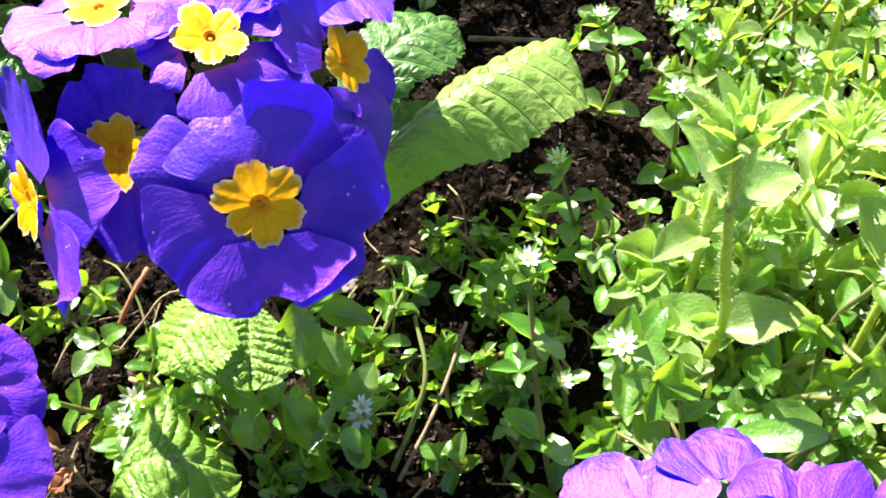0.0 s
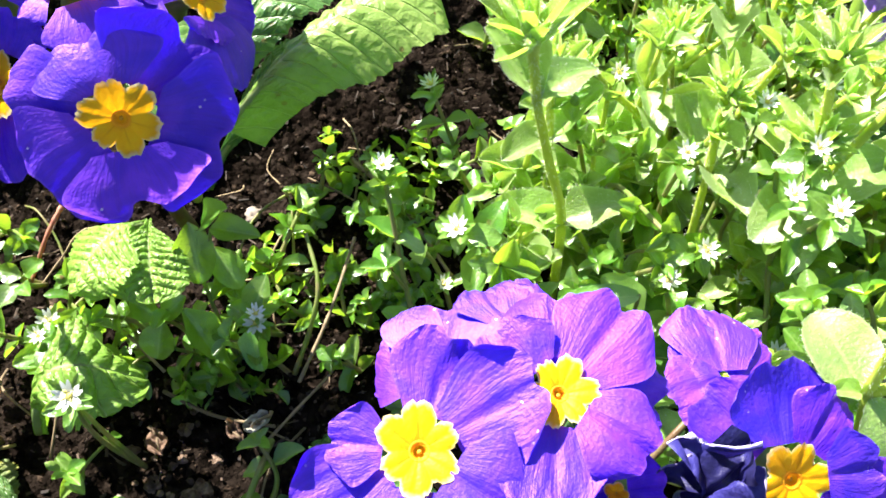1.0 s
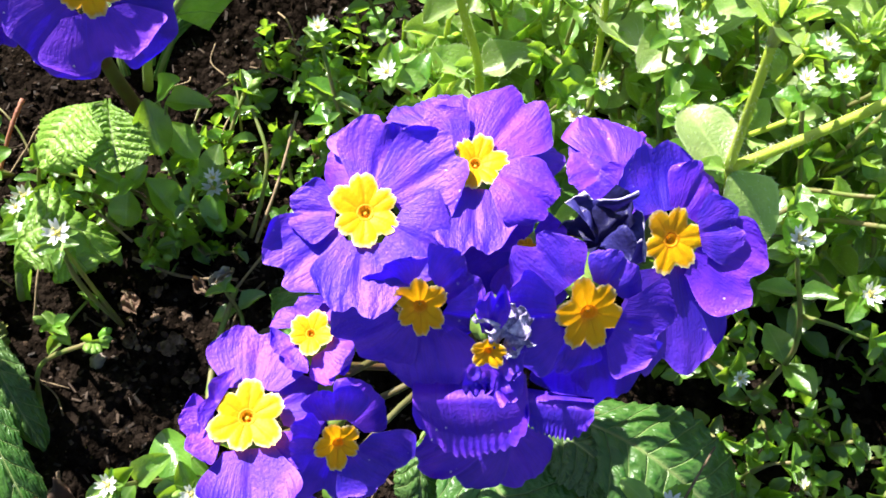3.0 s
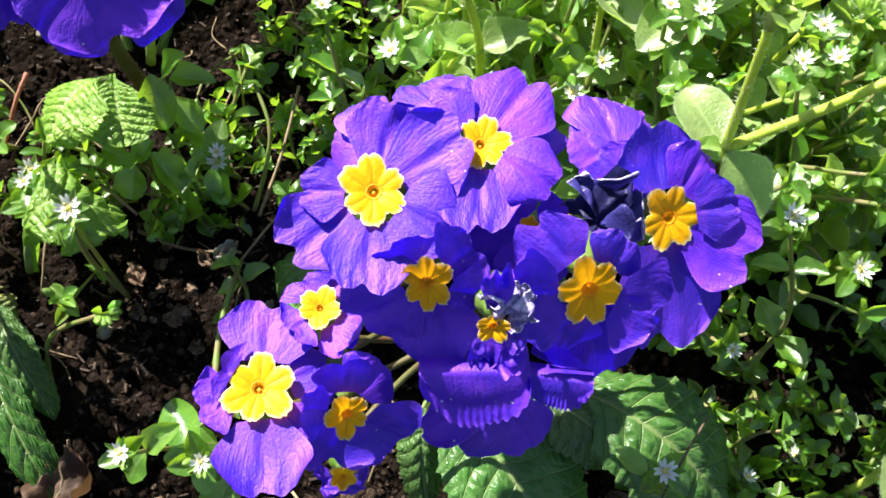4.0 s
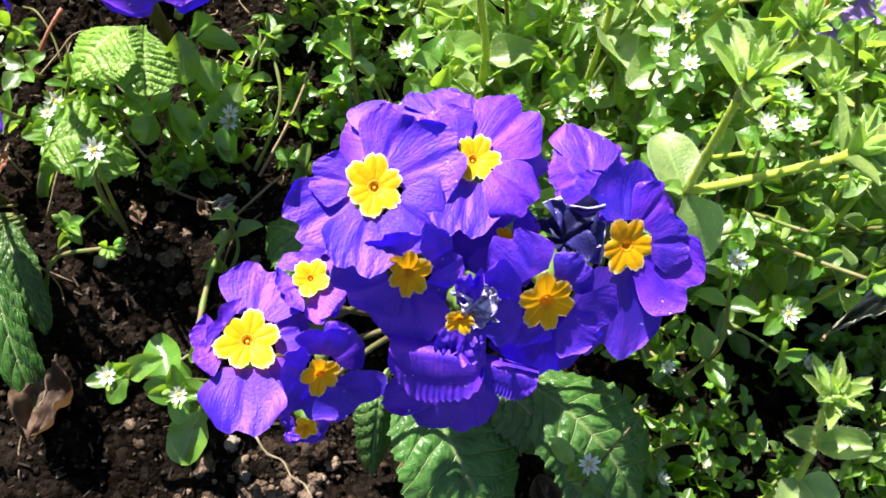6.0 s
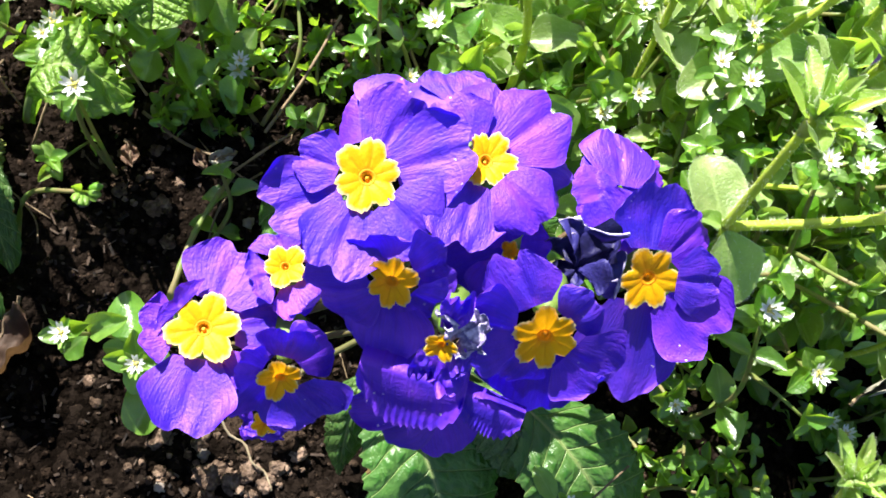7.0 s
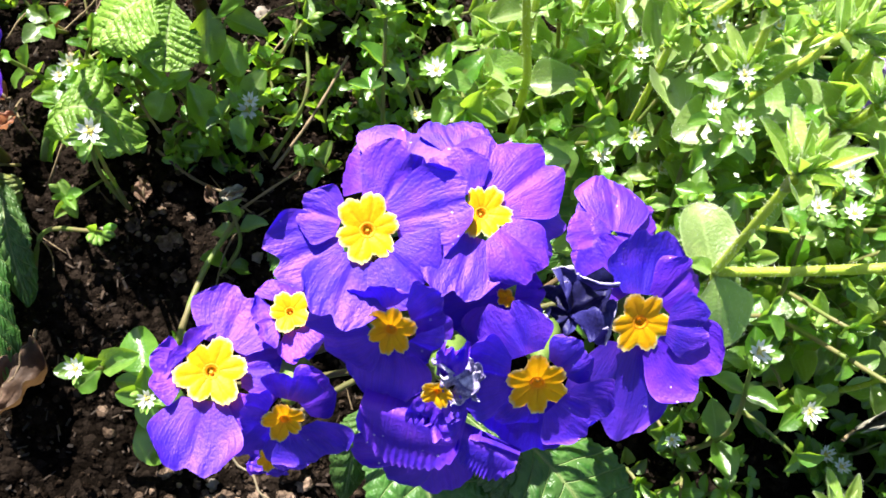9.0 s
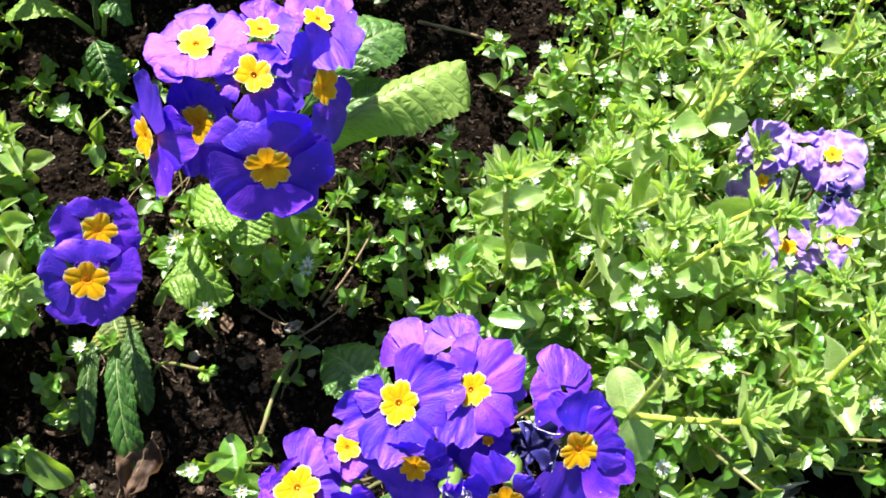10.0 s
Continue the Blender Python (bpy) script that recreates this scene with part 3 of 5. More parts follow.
flower(prim_f, (0.0191, -0.0211, 0.1134), (0.018, -0.845, 0.535), (0.991, -0.076, -0.111), 5.1,
       [(169, 8.9, 13.6), (94, 11.9, 9.4), (46, 11.4, 10.8), (-37, 13.6, 15.5), (-99, 15.6, 13.3)], 107, HUB_F, bend=((46, -24),), tall=1.25)
flower(prim_f, (0.0479, -0.0147, 0.1360), (-0.153, -0.751, 0.642), (0.987, -0.149, 0.060), 3.3,
       [(84, 12.5, 4.0), (-13, 6.2, 6.6), (-73, 10.2, 5.8), (-101, 9.6, 5.2)], 108, HUB_F, crumple=0.8)
flower(prim_f, (0.0518, -0.0188, 0.0980), (-0.157, -0.697, 0.700), (0.986, -0.150, 0.071), 0.0,
       [(-66, 14.9, 11.4), (-132, 16.3, 12.9), (-158, 19.0, 9.2)], 109, HUB_F)
flower(prim_f, (0.0606, 0.0092, 0.1240), (-0.160, -0.415, 0.896), (0.981, -0.169, 0.097), 2.2,
       [(132, 7.5, 11.5), (7, 7.8, 10.4), (-86, 11.9, 11.7), (-135, 15.2, 15.3), (-160, 14.0, 9.9)], 110, HUB_F)
flower(prim_f, (0.0338, 0.0335, 0.1220), (-0.364, 0.167, 0.916), (0.927, -0.033, 0.374), 0.0,
       [(177, 14.2, 4.8), (147, 15.4, 14.3), (89, 13.5, 16.3)], 111, HUB_F, curl=-0.12)
flower(prim_f, (0.0463, 0.0407, 0.1240), (-0.033, 0.300, 0.954), (0.992, -0.110, 0.068), 0.0,
       [(115, 10.5, 10.5), (84, 12.0, 8.6)], 112, HUB_F, curl=-0.12)
flower(prim_f, (0.0867, 0.0328, 0.1100), (0.130, 0.070, 0.989), (0.963, -0.247, -0.109), 0.0,
       [(142, 11.4, 9.6), (107, 15.4, 13.5), (51, 14.0, 6.9), (-142, 12.3, 11.1), (-146, 6.3, 8.4)], 113, HUB_F, curl=-0.12)
flower(prim_f, (0.0149, -0.0261, 0.0750), (0.002, -0.591, 0.806), (0.989, -0.117, -0.088), 3.7,
       [(-23, 5.5, 6.9), (-92, 5.1, 7.9), (-159, 5.9, 6.6)], 114, HUB_F, crumple=0.7)
flower(prim_g, (-0.0273, 0.0921, 0.1201), (0.199, -0.755, 0.624), (0.977, 0.205, -0.063), 8.1,
       [(173, 22.2, 21.3), (100, 17.0, 27.7), (39, 21.8, 23.2), (-27, 21.7, 25.9), (-89, 18.7, 26.8), (-146, 20.8, 22.3)], 115, HUB_G, bend=((104, -13), (173, -5), (39, -9)))
flower(prim_g, (-0.0553, 0.1054, 0.1180), (-0.224, -0.640, 0.735), (0.968, -0.060, 0.243), 7.9,
       [(112, 15.9, 13.2), (58, 15.2, 11.3), (-12, 11.0, 22.7), (-95, 21.3, 11.5), (-177, 9.9, 18.6)], 116, HUB_G)
flower(prim_g, (-0.0596, 0.1300, 0.1300), (-0.098, 0.185, 0.978), (0.956, 0.290, 0.041), 7.5,
       [(112, 15.5, 16.8), (66, 20.5, 19.6), (-6, 18.4, 21.3), (-101, 14.9, 25.3), (-161, 17.2, 18.0)], 117, HUB_G)
flower(prim_g, (-0.0370, 0.1206, 0.1319), (0.177, -0.113, 0.978), (0.961, 0.236, -0.147), 7.3,
       [(130, 11.6, 12.4), (40, 13.2, 11.4), (-37, 19.5, 6.3), (-73, 17.5, 16.2), (-168, 12.8, 10.6)], 118, HUB_G, bend=((-73, -10), (-37, -8)))
flower(prim_g, (-0.0143, 0.1289, 0.1158), (0.813, -0.148, 0.564), (0.558, 0.475, -0.680), 7.6,
       [(160, 17.2, 12.0), (116, 22.1, 18.8), (-18, 17.1, 7.8), (-76, 22.4, 20.4), (-94, 11.0, 11.4)], 119, HUB_G)
flower(prim_g, (-0.0211, 0.1556, 0.1180), (0.191, 0.293, 0.937), (0.962, 0.134, -0.238), 6.5,
       [(169, 12.6, 18.4), (73, 22.7, 14.2), (8, 16.7, 21.1), (-72, 23.9, 14.9)], 120, HUB_G)
flower(prim_g, (-0.0747, 0.1012, 0.1080), (-0.768, -0.455, 0.451), (0.633, -0.426, 0.647), 8.2,
       [(154, 14.2, 12.3), (66, 24.5, 22.0), (9, 25.3, 16.9), (-60, 23.2, 17.2), (-151, 20.9, 8.3)], 121, HUB_G)
flower(prim_g, (-0.0398, 0.1425, 0.1260), (0.005, 0.414, 0.910), (0.973, 0.209, -0.101), 6.7,
       [(118, 12.4, 9.9), (74, 16.8, 14.3), (0, 14.2, 19.1), (-75, 20.5, 15.2)], 122, HUB_G)
flower(prim_h, (-0.0890, 0.0511, 0.0840), (0.249, -0.558, 0.792), (0.967, 0.184, -0.174), 8.7,
       [(94, 14.7, 28.8), (-11, 17.9, 24.4), (-55, 17.6, 14.9), (-92, 18.5, 20.5), (-174, 15.8, 23.9)], 123, HUB_H)
flower(prim_h, (-0.0882, 0.0688, 0.0894), (0.398, -0.473, 0.786), (0.913, 0.285, -0.291), 7.0,
       [(98, 12.5, 20.9), (1, 14.5, 24.3), (-51, 16.3, 11.8), (-134, 15.3, 14.2), (-168, 15.7, 17.7)], 124, HUB_H)
flower(prim_k, (0.1805, 0.1111, 0.0793), (-0.488, -0.185, 0.853), (0.868, -0.002, 0.496), 4.4,
       [(166, 10.3, 9.7), (43, 13.4, 11.1), (-33, 12.9, 9.7), (-90, 14.1, 13.0), (-133, 16.1, 9.0)], 125, HUB_K, M_PETAL_K, crumple=0.55)
flower(prim_k, (0.1990, 0.1566, 0.0800), (-0.297, 0.072, 0.952), (0.953, -0.046, 0.300), 4.4,
       [(176, 8.7, 11.6), (105, 12.8, 10.5), (30, 13.3, 14.1), (-62, 16.2, 12.7), (-118, 14.8, 11.4)], 126, HUB_K, M_PETAL_K, crumple=0.55)
flower(prim_k, (0.2053, 0.1212, 0.0767), (-0.214, -0.186, 0.959), (0.974, 0.040, 0.225), 4.3,
       [(158, 11.5, 10.2), (99, 17.0, 11.4), (-49, 6.1, 7.2), (-107, 12.7, 10.2)], 127, HUB_K, M_PETAL_K, crumple=0.55)
flower(prim_k, (0.1691, 0.1540, 0.0850), (-0.586, 0.075, 0.807), (0.809, 0.005, 0.587), 0.0,
       [(172, 13.5, 12.4), (105, 12.5, 13.4), (10, 8.7, 12.6), (-57, 12.2, 10.8), (-124, 10.6, 12.5)], 128, HUB_K, M_PETAL_K, crumple=0.55)
flower(prim_k, (0.1696, 0.1402, 0.0780), (-0.670, -0.142, 0.729), (0.740, -0.048, 0.670), 3.3,
       [(175, 9.7, 10.0), (91, 7.5, 11.9), (-48, 7.2, 8.0), (-143, 14.8, 12.8)], 129, HUB_K, M_PETAL_K, crumple=0.55)
flower(prim_k, (0.1857, 0.1594, 0.0800), (-0.408, 0.146, 0.901), (0.909, -0.026, 0.416), 0.0,
       [(92, 6.8, 9.1), (-65, 11.2, 7.5), (-132, 9.8, 8.7)], 130, HUB_K, M_PETAL_K, crumple=0.55)


def drooping_petal(plant, left, right, drop, lean, seed, label=""):
    """A petal bent over a sharp brow from left to right and hanging down, its frilled rim turned out to the light."""
    rng = random.Random(seed)
    o = plant.matrix_basis.translation
    a, b = Vector(left) - o, Vector(right) - o
    across = b - a
    down = Vector((lean, -0.38, -0.92)).normalized()
    out = across.normalized().cross(down) * -1
    ph = rng.uniform(0, 6.3)

    def f(u, v):
        t = (u + 1) / 2
        brow = a + across * t
        if v < 0.25:
            g = (0.25 - v) / 0.25
            return brow - out * drop * 0.75 * g + down * drop * 0.30 * g * g - down * drop * 0.03
        g = (v - 0.25) / 0.75
        deep = drop * max(0.0, 1 - abs(u) ** 2.1) ** 0.62 * (1 + 0.10 * math.sin(u * 4 + ph))
        bulge = 0.22 * drop * math.sin(g * 2.2) * (1 - 0.6 * u * u)
        frill = max(0.0, g - 0.62) / 0.38
        return brow + down * deep * g + out * (bulge + 0.22 * drop * frill ** 1.5 + 0.00045 * math.sin(u * 40 + 2 * math.sin(u * 5)) * frill)

    return part("petal", mesh_of("petal", *sheet(64, 26, f), M_PETAL), plant, None, label)


drooping_petal(prim_f, (0.0340, -0.0170, 0.1200), (0.0555, -0.0200, 0.1200), 0.0118, 0.1, 5, "blue petal bent over, its frilled rim lit")
drooping_petal(prim_f, (0.0550, -0.0202, 0.1195), (0.0672, -0.0240, 0.1200), 0.0065, -0.1, 6)


def withered(plant, at, size, seed, mat, rim):
    """A crumpled dead flower: a few twisted dark petals with dried pale rims."""
    rng = random.Random(seed)
    o = plant.matrix_basis.translation
    wf = None
    for i in range(6):
        L, W = size * rng.uniform(0.7, 1.1), size * rng.uniform(0.35, 0.6)
        ph = rng.uniform(0, 50)

        def f(u, v):
            n1 = noise.noise(Vector((u * 1.8 + ph, v * 2.2, ph)))
            n2 = noise.noise(Vector((u * 2.2, v * 2.4 + ph, ph + 9)))
            return (u * W * (0.3 + 0.7 * v) * (0.6 + n2 * 0.5), L * v * (0.8 + 0.3 * n1), L * (0.5 * n1 * v + 0.35 * math.sin(v * 4 + u * 2 + ph) * v))

        m = Matrix.Translation(Vector(at) - o) @ pose(0, 0, 0, rng.uniform(-25, 55), rng.uniform(-30, 30), i * 60 + rng.uniform(-25, 25))
        me = mesh_of("withered_petal", *sheet(12, 14, f), mat)
        if wf is None:
            wf = part("withered_flower", me, plant, m, "dark shrivelled flower with dried pale rims")
            top = m
        else:
            part("withered_petal", me, wf, top.inverted() @ m)
        line = [f(-1 + 2 * k / 16, 1.0) for k in range(17)]
        if i < 5:
            v2, f2 = tube(line, [0.00006 + 0.00085 * abs(noise.noise(Vector((k * 0.9, ph, 1)))) for k in range(17)], 5)
            part("dried_rim", mesh_of("dried_rim", v2, f2, None, rim), wf, (top.inverted() @ m) if i else None)
    return wf


withered(prim_f, (0.0745, 0.0080, 0.124), 0.0125, 5, M_WILT, M_WILT_EDGE)
withered(prim_f, (0.0515, -0.0120, 0.138), 0.0062, 8, M_WILT_EDGE, M_WILT_EDGE)
withered(prim_k, (0.2010, 0.1400, 0.078), 0.009, 11, M_WILT, M_WILT_EDGE)

# leaves of the full primrose
primrose_leaf(prim_f, (0.044, 0.006, 0.026), (0.048, -0.014, 0.062), (0.074, -0.052, 0.022), 0.035, 1, cup=-0.10, wrinkle=0.0013, label="deep green puckered leaf with a pale midrib")
primrose_leaf(prim_f, (0.062, 0.006, 0.026), (0.092, -0.012, 0.066), (0.119, -0.041, 0.024), 0.034, 2, cup=-0.12, wrinkle=0.0013, wave=0.05, wide_at=0.72)
primrose_leaf(prim_f, (0.040, 0.002, 0.026), (0.034, -0.008, 0.058), (0.0345, -0.031, 0.016), 0.013, 3, cup=-0.30, wrinkle=0.0011)
primrose_leaf(prim_f, (0.058, 0.018, 0.020), (0.075, 0.055, 0.062), (0.098, 0.094, 0.040), 0.036, 4, cup=-0.14, wrinkle=0.0012)
primrose_leaf(prim_f, (0.042, 0.016, 0.018), (0.018, 0.040, 0.056), (-0.002, 0.052, 0.022), 0.026, 6, cup=-0.15, wrinkle=0.0012)
primrose_leaf(prim_f, (0.058, 0.004, 0.024), (0.076, -0.010, 0.060), (0.090, -0.026, 0.034), 0.020, 7, cup=-0.18, wrinkle=0.0010)
# leaves of the tall primrose
rod("petiole", [(-0.038, 0.134, 0.022), (-0.032, 0.134, 0.044), (-0.020, 0.133, 0.062)], (0.0018, 0.0014), M_RIB, prim_g, 8, 8)
primrose_leaf(prim_g, (-0.022, 0.133, 0.060), (0.008, 0.142, 0.098), (0.038, 0.177, 0.070), 0.031, 11, (-0.25, 0.15, 1), cup=-0.45, wrinkle=0.0018, label="long puckered leaf, sunlight put into its pale green", wave=0.10, mat=M_PRIM_SUNLIT, wide_at=0.78)
primrose_leaf(prim_g, (-0.0432, 0.1100, 0.0500), (-0.0415, 0.1000, 0.0560), (-0.0405, 0.0855, 0.0480), 0.0195, 12, (0.15, 0.25, 1), cup=-0.10, fold=0.14, wrinkle=0.0011, mat=M_PRIM_SUNLIT, label="puckered leaf folded along its midrib, coloured pale as sunlit", wide_at=0.72)
primrose_leaf(prim_g, (-0.0438, 0.1110, 0.0490), (-0.0540, 0.1050, 0.0600), (-0.0630, 0.0900, 0.0480), 0.0270, 13, (-0.25, 0.25, 1), cup=-0.14, wrinkle=0.0012, mat=M_PRIM_SUNLIT, wide_at=0.55)
primrose_leaf(prim_g, (-0.038, 0.140, 0.026), (-0.014, 0.172, 0.086), (0.009, 0.197, 0.056), 0.026, 14, cup=-0.14, wrinkle=0.0013, wide_at=0.75)
primrose_leaf(prim_g, (-0.036, 0.136, 0.024), (-0.008, 0.156, 0.070), (0.014, 0.172, 0.046), 0.020, 16, cup=-0.16, wrinkle=0.0012)
primrose_leaf(prim_g, (-0.046, 0.140, 0.022), (-0.050, 0.175, 0.052), (-0.054, 0.215, 0.020), 0.034, 15, cup=-0.12)
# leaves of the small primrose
primrose_leaf(prim_h, (-0.078, 0.060, 0.024), (-0.064, 0.068, 0.078), (-0.044, 0.068, 0.038), 0.027, 21, (0.1, 0.1, 1), cup=-0.15, wrinkle=0.0017, label="crinkled yellow-green leaf, curled at the rim", wave=0.18, mat=M_PRIM_SUNLIT)
primrose_leaf(prim_h, (-0.086, 0.054, 0.022), (-0.080, 0.040, 0.052), (-0.070, 0.013, 0.020), 0.0110, 22, cup=-0.22, wrinkle=0.0010, label="drooping old leaf browning at the tip")
primrose_leaf(prim_h, (-0.088, 0.054, 0.020), (-0.088, 0.034, 0.050), (-0.071, -0.010, 0.016), 0.0120, 23, cup=-0.2, wrinkle=0.0010, label="limp old leaf with a pale midrib and a yellowing tip", wide_at=0.8)
primrose_leaf(prim_h, (-0.094, 0.054, 0.020), (-0.099, 0.034, 0.044), (-0.091, -0.003, 0.020), 0.0075, 24, cup=-0.3, wrinkle=0.0010)
primrose_leaf(prim_h, (-0.094, 0.056, 0.018), (-0.090, 0.046, 0.044), (-0.082, 0.036, 0.026), 0.020, 25, mat=M_PRIM_OLD, cup=-0.1)
primrose_leaf(prim_h, (-0.098, 0.066, 0.018), (-0.118, 0.078, 0.050), (-0.140, 0.085, 0.020), 0.026, 26, cup=-0.12)
# leaves of the faded primrose
for k, (tx, ty) in enumerate(((0.165, 0.115), (0.222, 0.108), (0.230, 0.150), (0.205, 0.178), (0.170, 0.165))):
    primrose_leaf(prim_k, (0.192, 0.134, 0.016), ((0.192 + tx) / 2, (0.134 + ty) / 2, 0.058), (tx, ty, 0.042), 0.026, 31 + k)
prim_l = thing("primrose", (-0.138, 0.185, 0.008), "leafy primrose rosette without flowers", "plant", "primroses in the bed")
primrose_leaf(prim_l, (-0.138, 0.190, 0.016), (-0.148, 0.180, 0.070), (-0.168, 0.178, 0.040), 0.018, 41, (0, 0.3, 1), mat=M_PRIM_SUNLIT)
primrose_leaf(prim_l, (-0.134, 0.190, 0.016), (-0.122, 0.190, 0.070), (-0.112, 0.182, 0.044), 0.014, 42, (0, 0.3, 1))
primrose_leaf(prim_l, (-0.136, 0.184, 0.014), (-0.132, 0.180, 0.040), (-0.120, 0.158, 0.014), 0.018, 43, cup=-0.2)
primrose_leaf(prim_l, (-0.138, 0.192, 0.014), (-0.140, 0.215, 0.050), (-0.150, 0.235, 0.020), 0.030, 44)


# ---- chickweed ----
def ovate(width, fold, droop, tipcurl, nu=4, nv=7, wave=0.0, ph=0.0, blunt=0.56):
    """A pointed oval leaf of length 1 along +y."""
    def f(u, q):
        v = 0.5 - 0.5 * math.cos(math.pi * q)
        w = width / 2 * (math.sin(math.pi * v ** 0.97) ** blunt) * (1.0 - 0.10 * v) * min(1.0, 0.45 + 2.0 * v) + 0.03 * (1 - v)
        au = abs(u)
        z = fold * (0.45 * au + 0.55 * u * u) * w * 2 - droop * v * v + tipcurl * max(0, v - 0.6) ** 2 + wave * math.sin(v * 8 + ph) * u * w * 2
        return (u * w, v * (1 - 0.3 * droop * v), z)
    return sheet(nu, nv, f)


CHICK_RAW = [ovate(0.62, 0.34, 0.10, 0.2, wave=0.10), ovate(0.56, 0.22, 0.32, 0.0, wave=0.16, ph=1.0), ovate(0.70, 0.42, -0.12, -0.6, wave=0.08, ph=2.0),
             ovate(0.60, 0.52, 0.22, 0.4, wave=0.14, ph=3.0), ovate(0.62, 0.16, 0.42, 0.5, wave=0.2, ph=4.0), ovate(0.54, 0.60, -0.20, -0.4, wave=0.1, ph=5.0)]
CHICK_LEAVES = [mesh_of("leaf", *r, M_CHICK) for r in CHICK_RAW]
BROAD_RAW = [ovate(0.60, 0.46, 0.06, 0.1, 6, 12, 0.10, 0.0, 0.48), ovate(0.56, 0.36, 0.30, 0.0, 6, 12, 0.14, 2.0, 0.48), ovate(0.66, 0.60, -0.14, -0.5, 6, 12, 0.10, 4.0, 0.48),
             ovate(0.86, 0.14, 0.16, 0.0, 6, 12, 0.05, 1.0, 0.40), ovate(0.74, 0.20, 0.30, 0.0, 6, 12, 0.07, 3.0, 0.44)]


def hairy_leaf(raw, seed, mat, nu=6):
    """A broad leaf (length 1) with short pale hairs along its rim and over its face."""
    rng = random.Random(seed)
    vs, fs, uv = list(raw[0]), list(raw[1]), list(raw[2])
    blade, rows = len(fs), len(raw[0]) // (nu + 1)
    for col in (0, nu, 1, 2, 4, 5):
        rim = col in (0, nu)
        for j in range(1, rows - 1):
            for _ in range(9 if rim else 3):
                a, c = Vector(raw[0][j * (nu + 1) + col]), Vector(raw[0][(j + 1) * (nu + 1) + col])
                q = a.lerp(c, rng.random())
                out = Vector((rng.uniform(0.012, 0.045) * (1 if col else -1), rng.uniform(0.0, 0.03), rng.uniform(-0.01, 0.03))) if rim else Vector((rng.uniform(-0.02, 0.02), rng.uniform(-0.01, 0.03), rng.uniform(0.02, 0.05)))
                n = len(vs)
                vs += [q, q + Vector((0, 0.0035, 0)), q + out]
                uv += [(0.5, 0.5)] * 3
                fs.append((n, n + 1, n + 2))
    me = mesh_of("leaf", vs, fs, uv, mat)
    me.materials.append(M_HAIR)
    me.polygons.foreach_set("material_index", [0] * blade + [1] * (len(fs) - blade))
    return me


BROAD_LEAVES = [hairy_leaf(r, i, M_CERA) for i, r in enumerate(BROAD_RAW)]
BRACTS = [hairy_leaf(ovate(0.31, 0.55, -0.16, -0.3, 6, 10, 0.08, i, 0.62), 20 + i, M_CERA_BUD) for i in range(3)]


def star_flower_parts():
    """Corolla of five petals split to the base, sepals behind, and the green middle."""
    cor, sep = [], []
    for i in range(5):
        for k, da in enumerate((-13, 13)):
            vs, fs, uv = ovate(0.34, 0.1, -0.35, 0.5, 2, 5)
            m = pose(0, 0, 0, 12, 0, i * 72 + da) @ Matrix.Scale(0.0029, 4)
            cor.append(([m @ Vector(v) for v in vs], fs, uv))
        vs, fs, uv = ovate(0.36, 0.4, -0.45, 0.3, 2, 5)
        m = Matrix.Translation((0, 0, -0.0007)) @ pose(0, 0, 0, 4, 0, i * 72 + 36) @ Matrix.Scale(0.0040, 4)
        sep.append(([m @ Vector(v) for v in vs], fs, uv))
    mid = [tube([(0, 0, -0.0008), (0, 0, 0.0002), (0, 0, 0.0010)], [0.0004, 0.0007, 0.0003], 7)]
    for i in range(4):
        a = i * 1.57 + 0.4
        mid.append(tube([(0.0004 * math.cos(a), 0.0004 * math.sin(a), 0), (0.0011 * math.cos(a), 0.0011 * math.sin(a), 0.0014)], [0.00012, 0.00022], 4))
    return (mesh_of("flower", *join(cor), M_WHITE), mesh_of("calyx", *join(sep), M_SEPAL), mesh_of("ovary", *join(mid), M_YELLOW))


COROLLA, CALYX, OVARY = star_flower_parts()


def bud_mesh():
    vs, fs = tube([(0, 0, z) for z in (0, 0.0008, 0.0022, 0.0036, 0.0046)], [0.0004, 0.0010, 0.0014, 0.0009, 0.0002], 7)
    return mesh_of("bud", vs, fs, None, M_SEPAL)


BUD = bud_mesh()


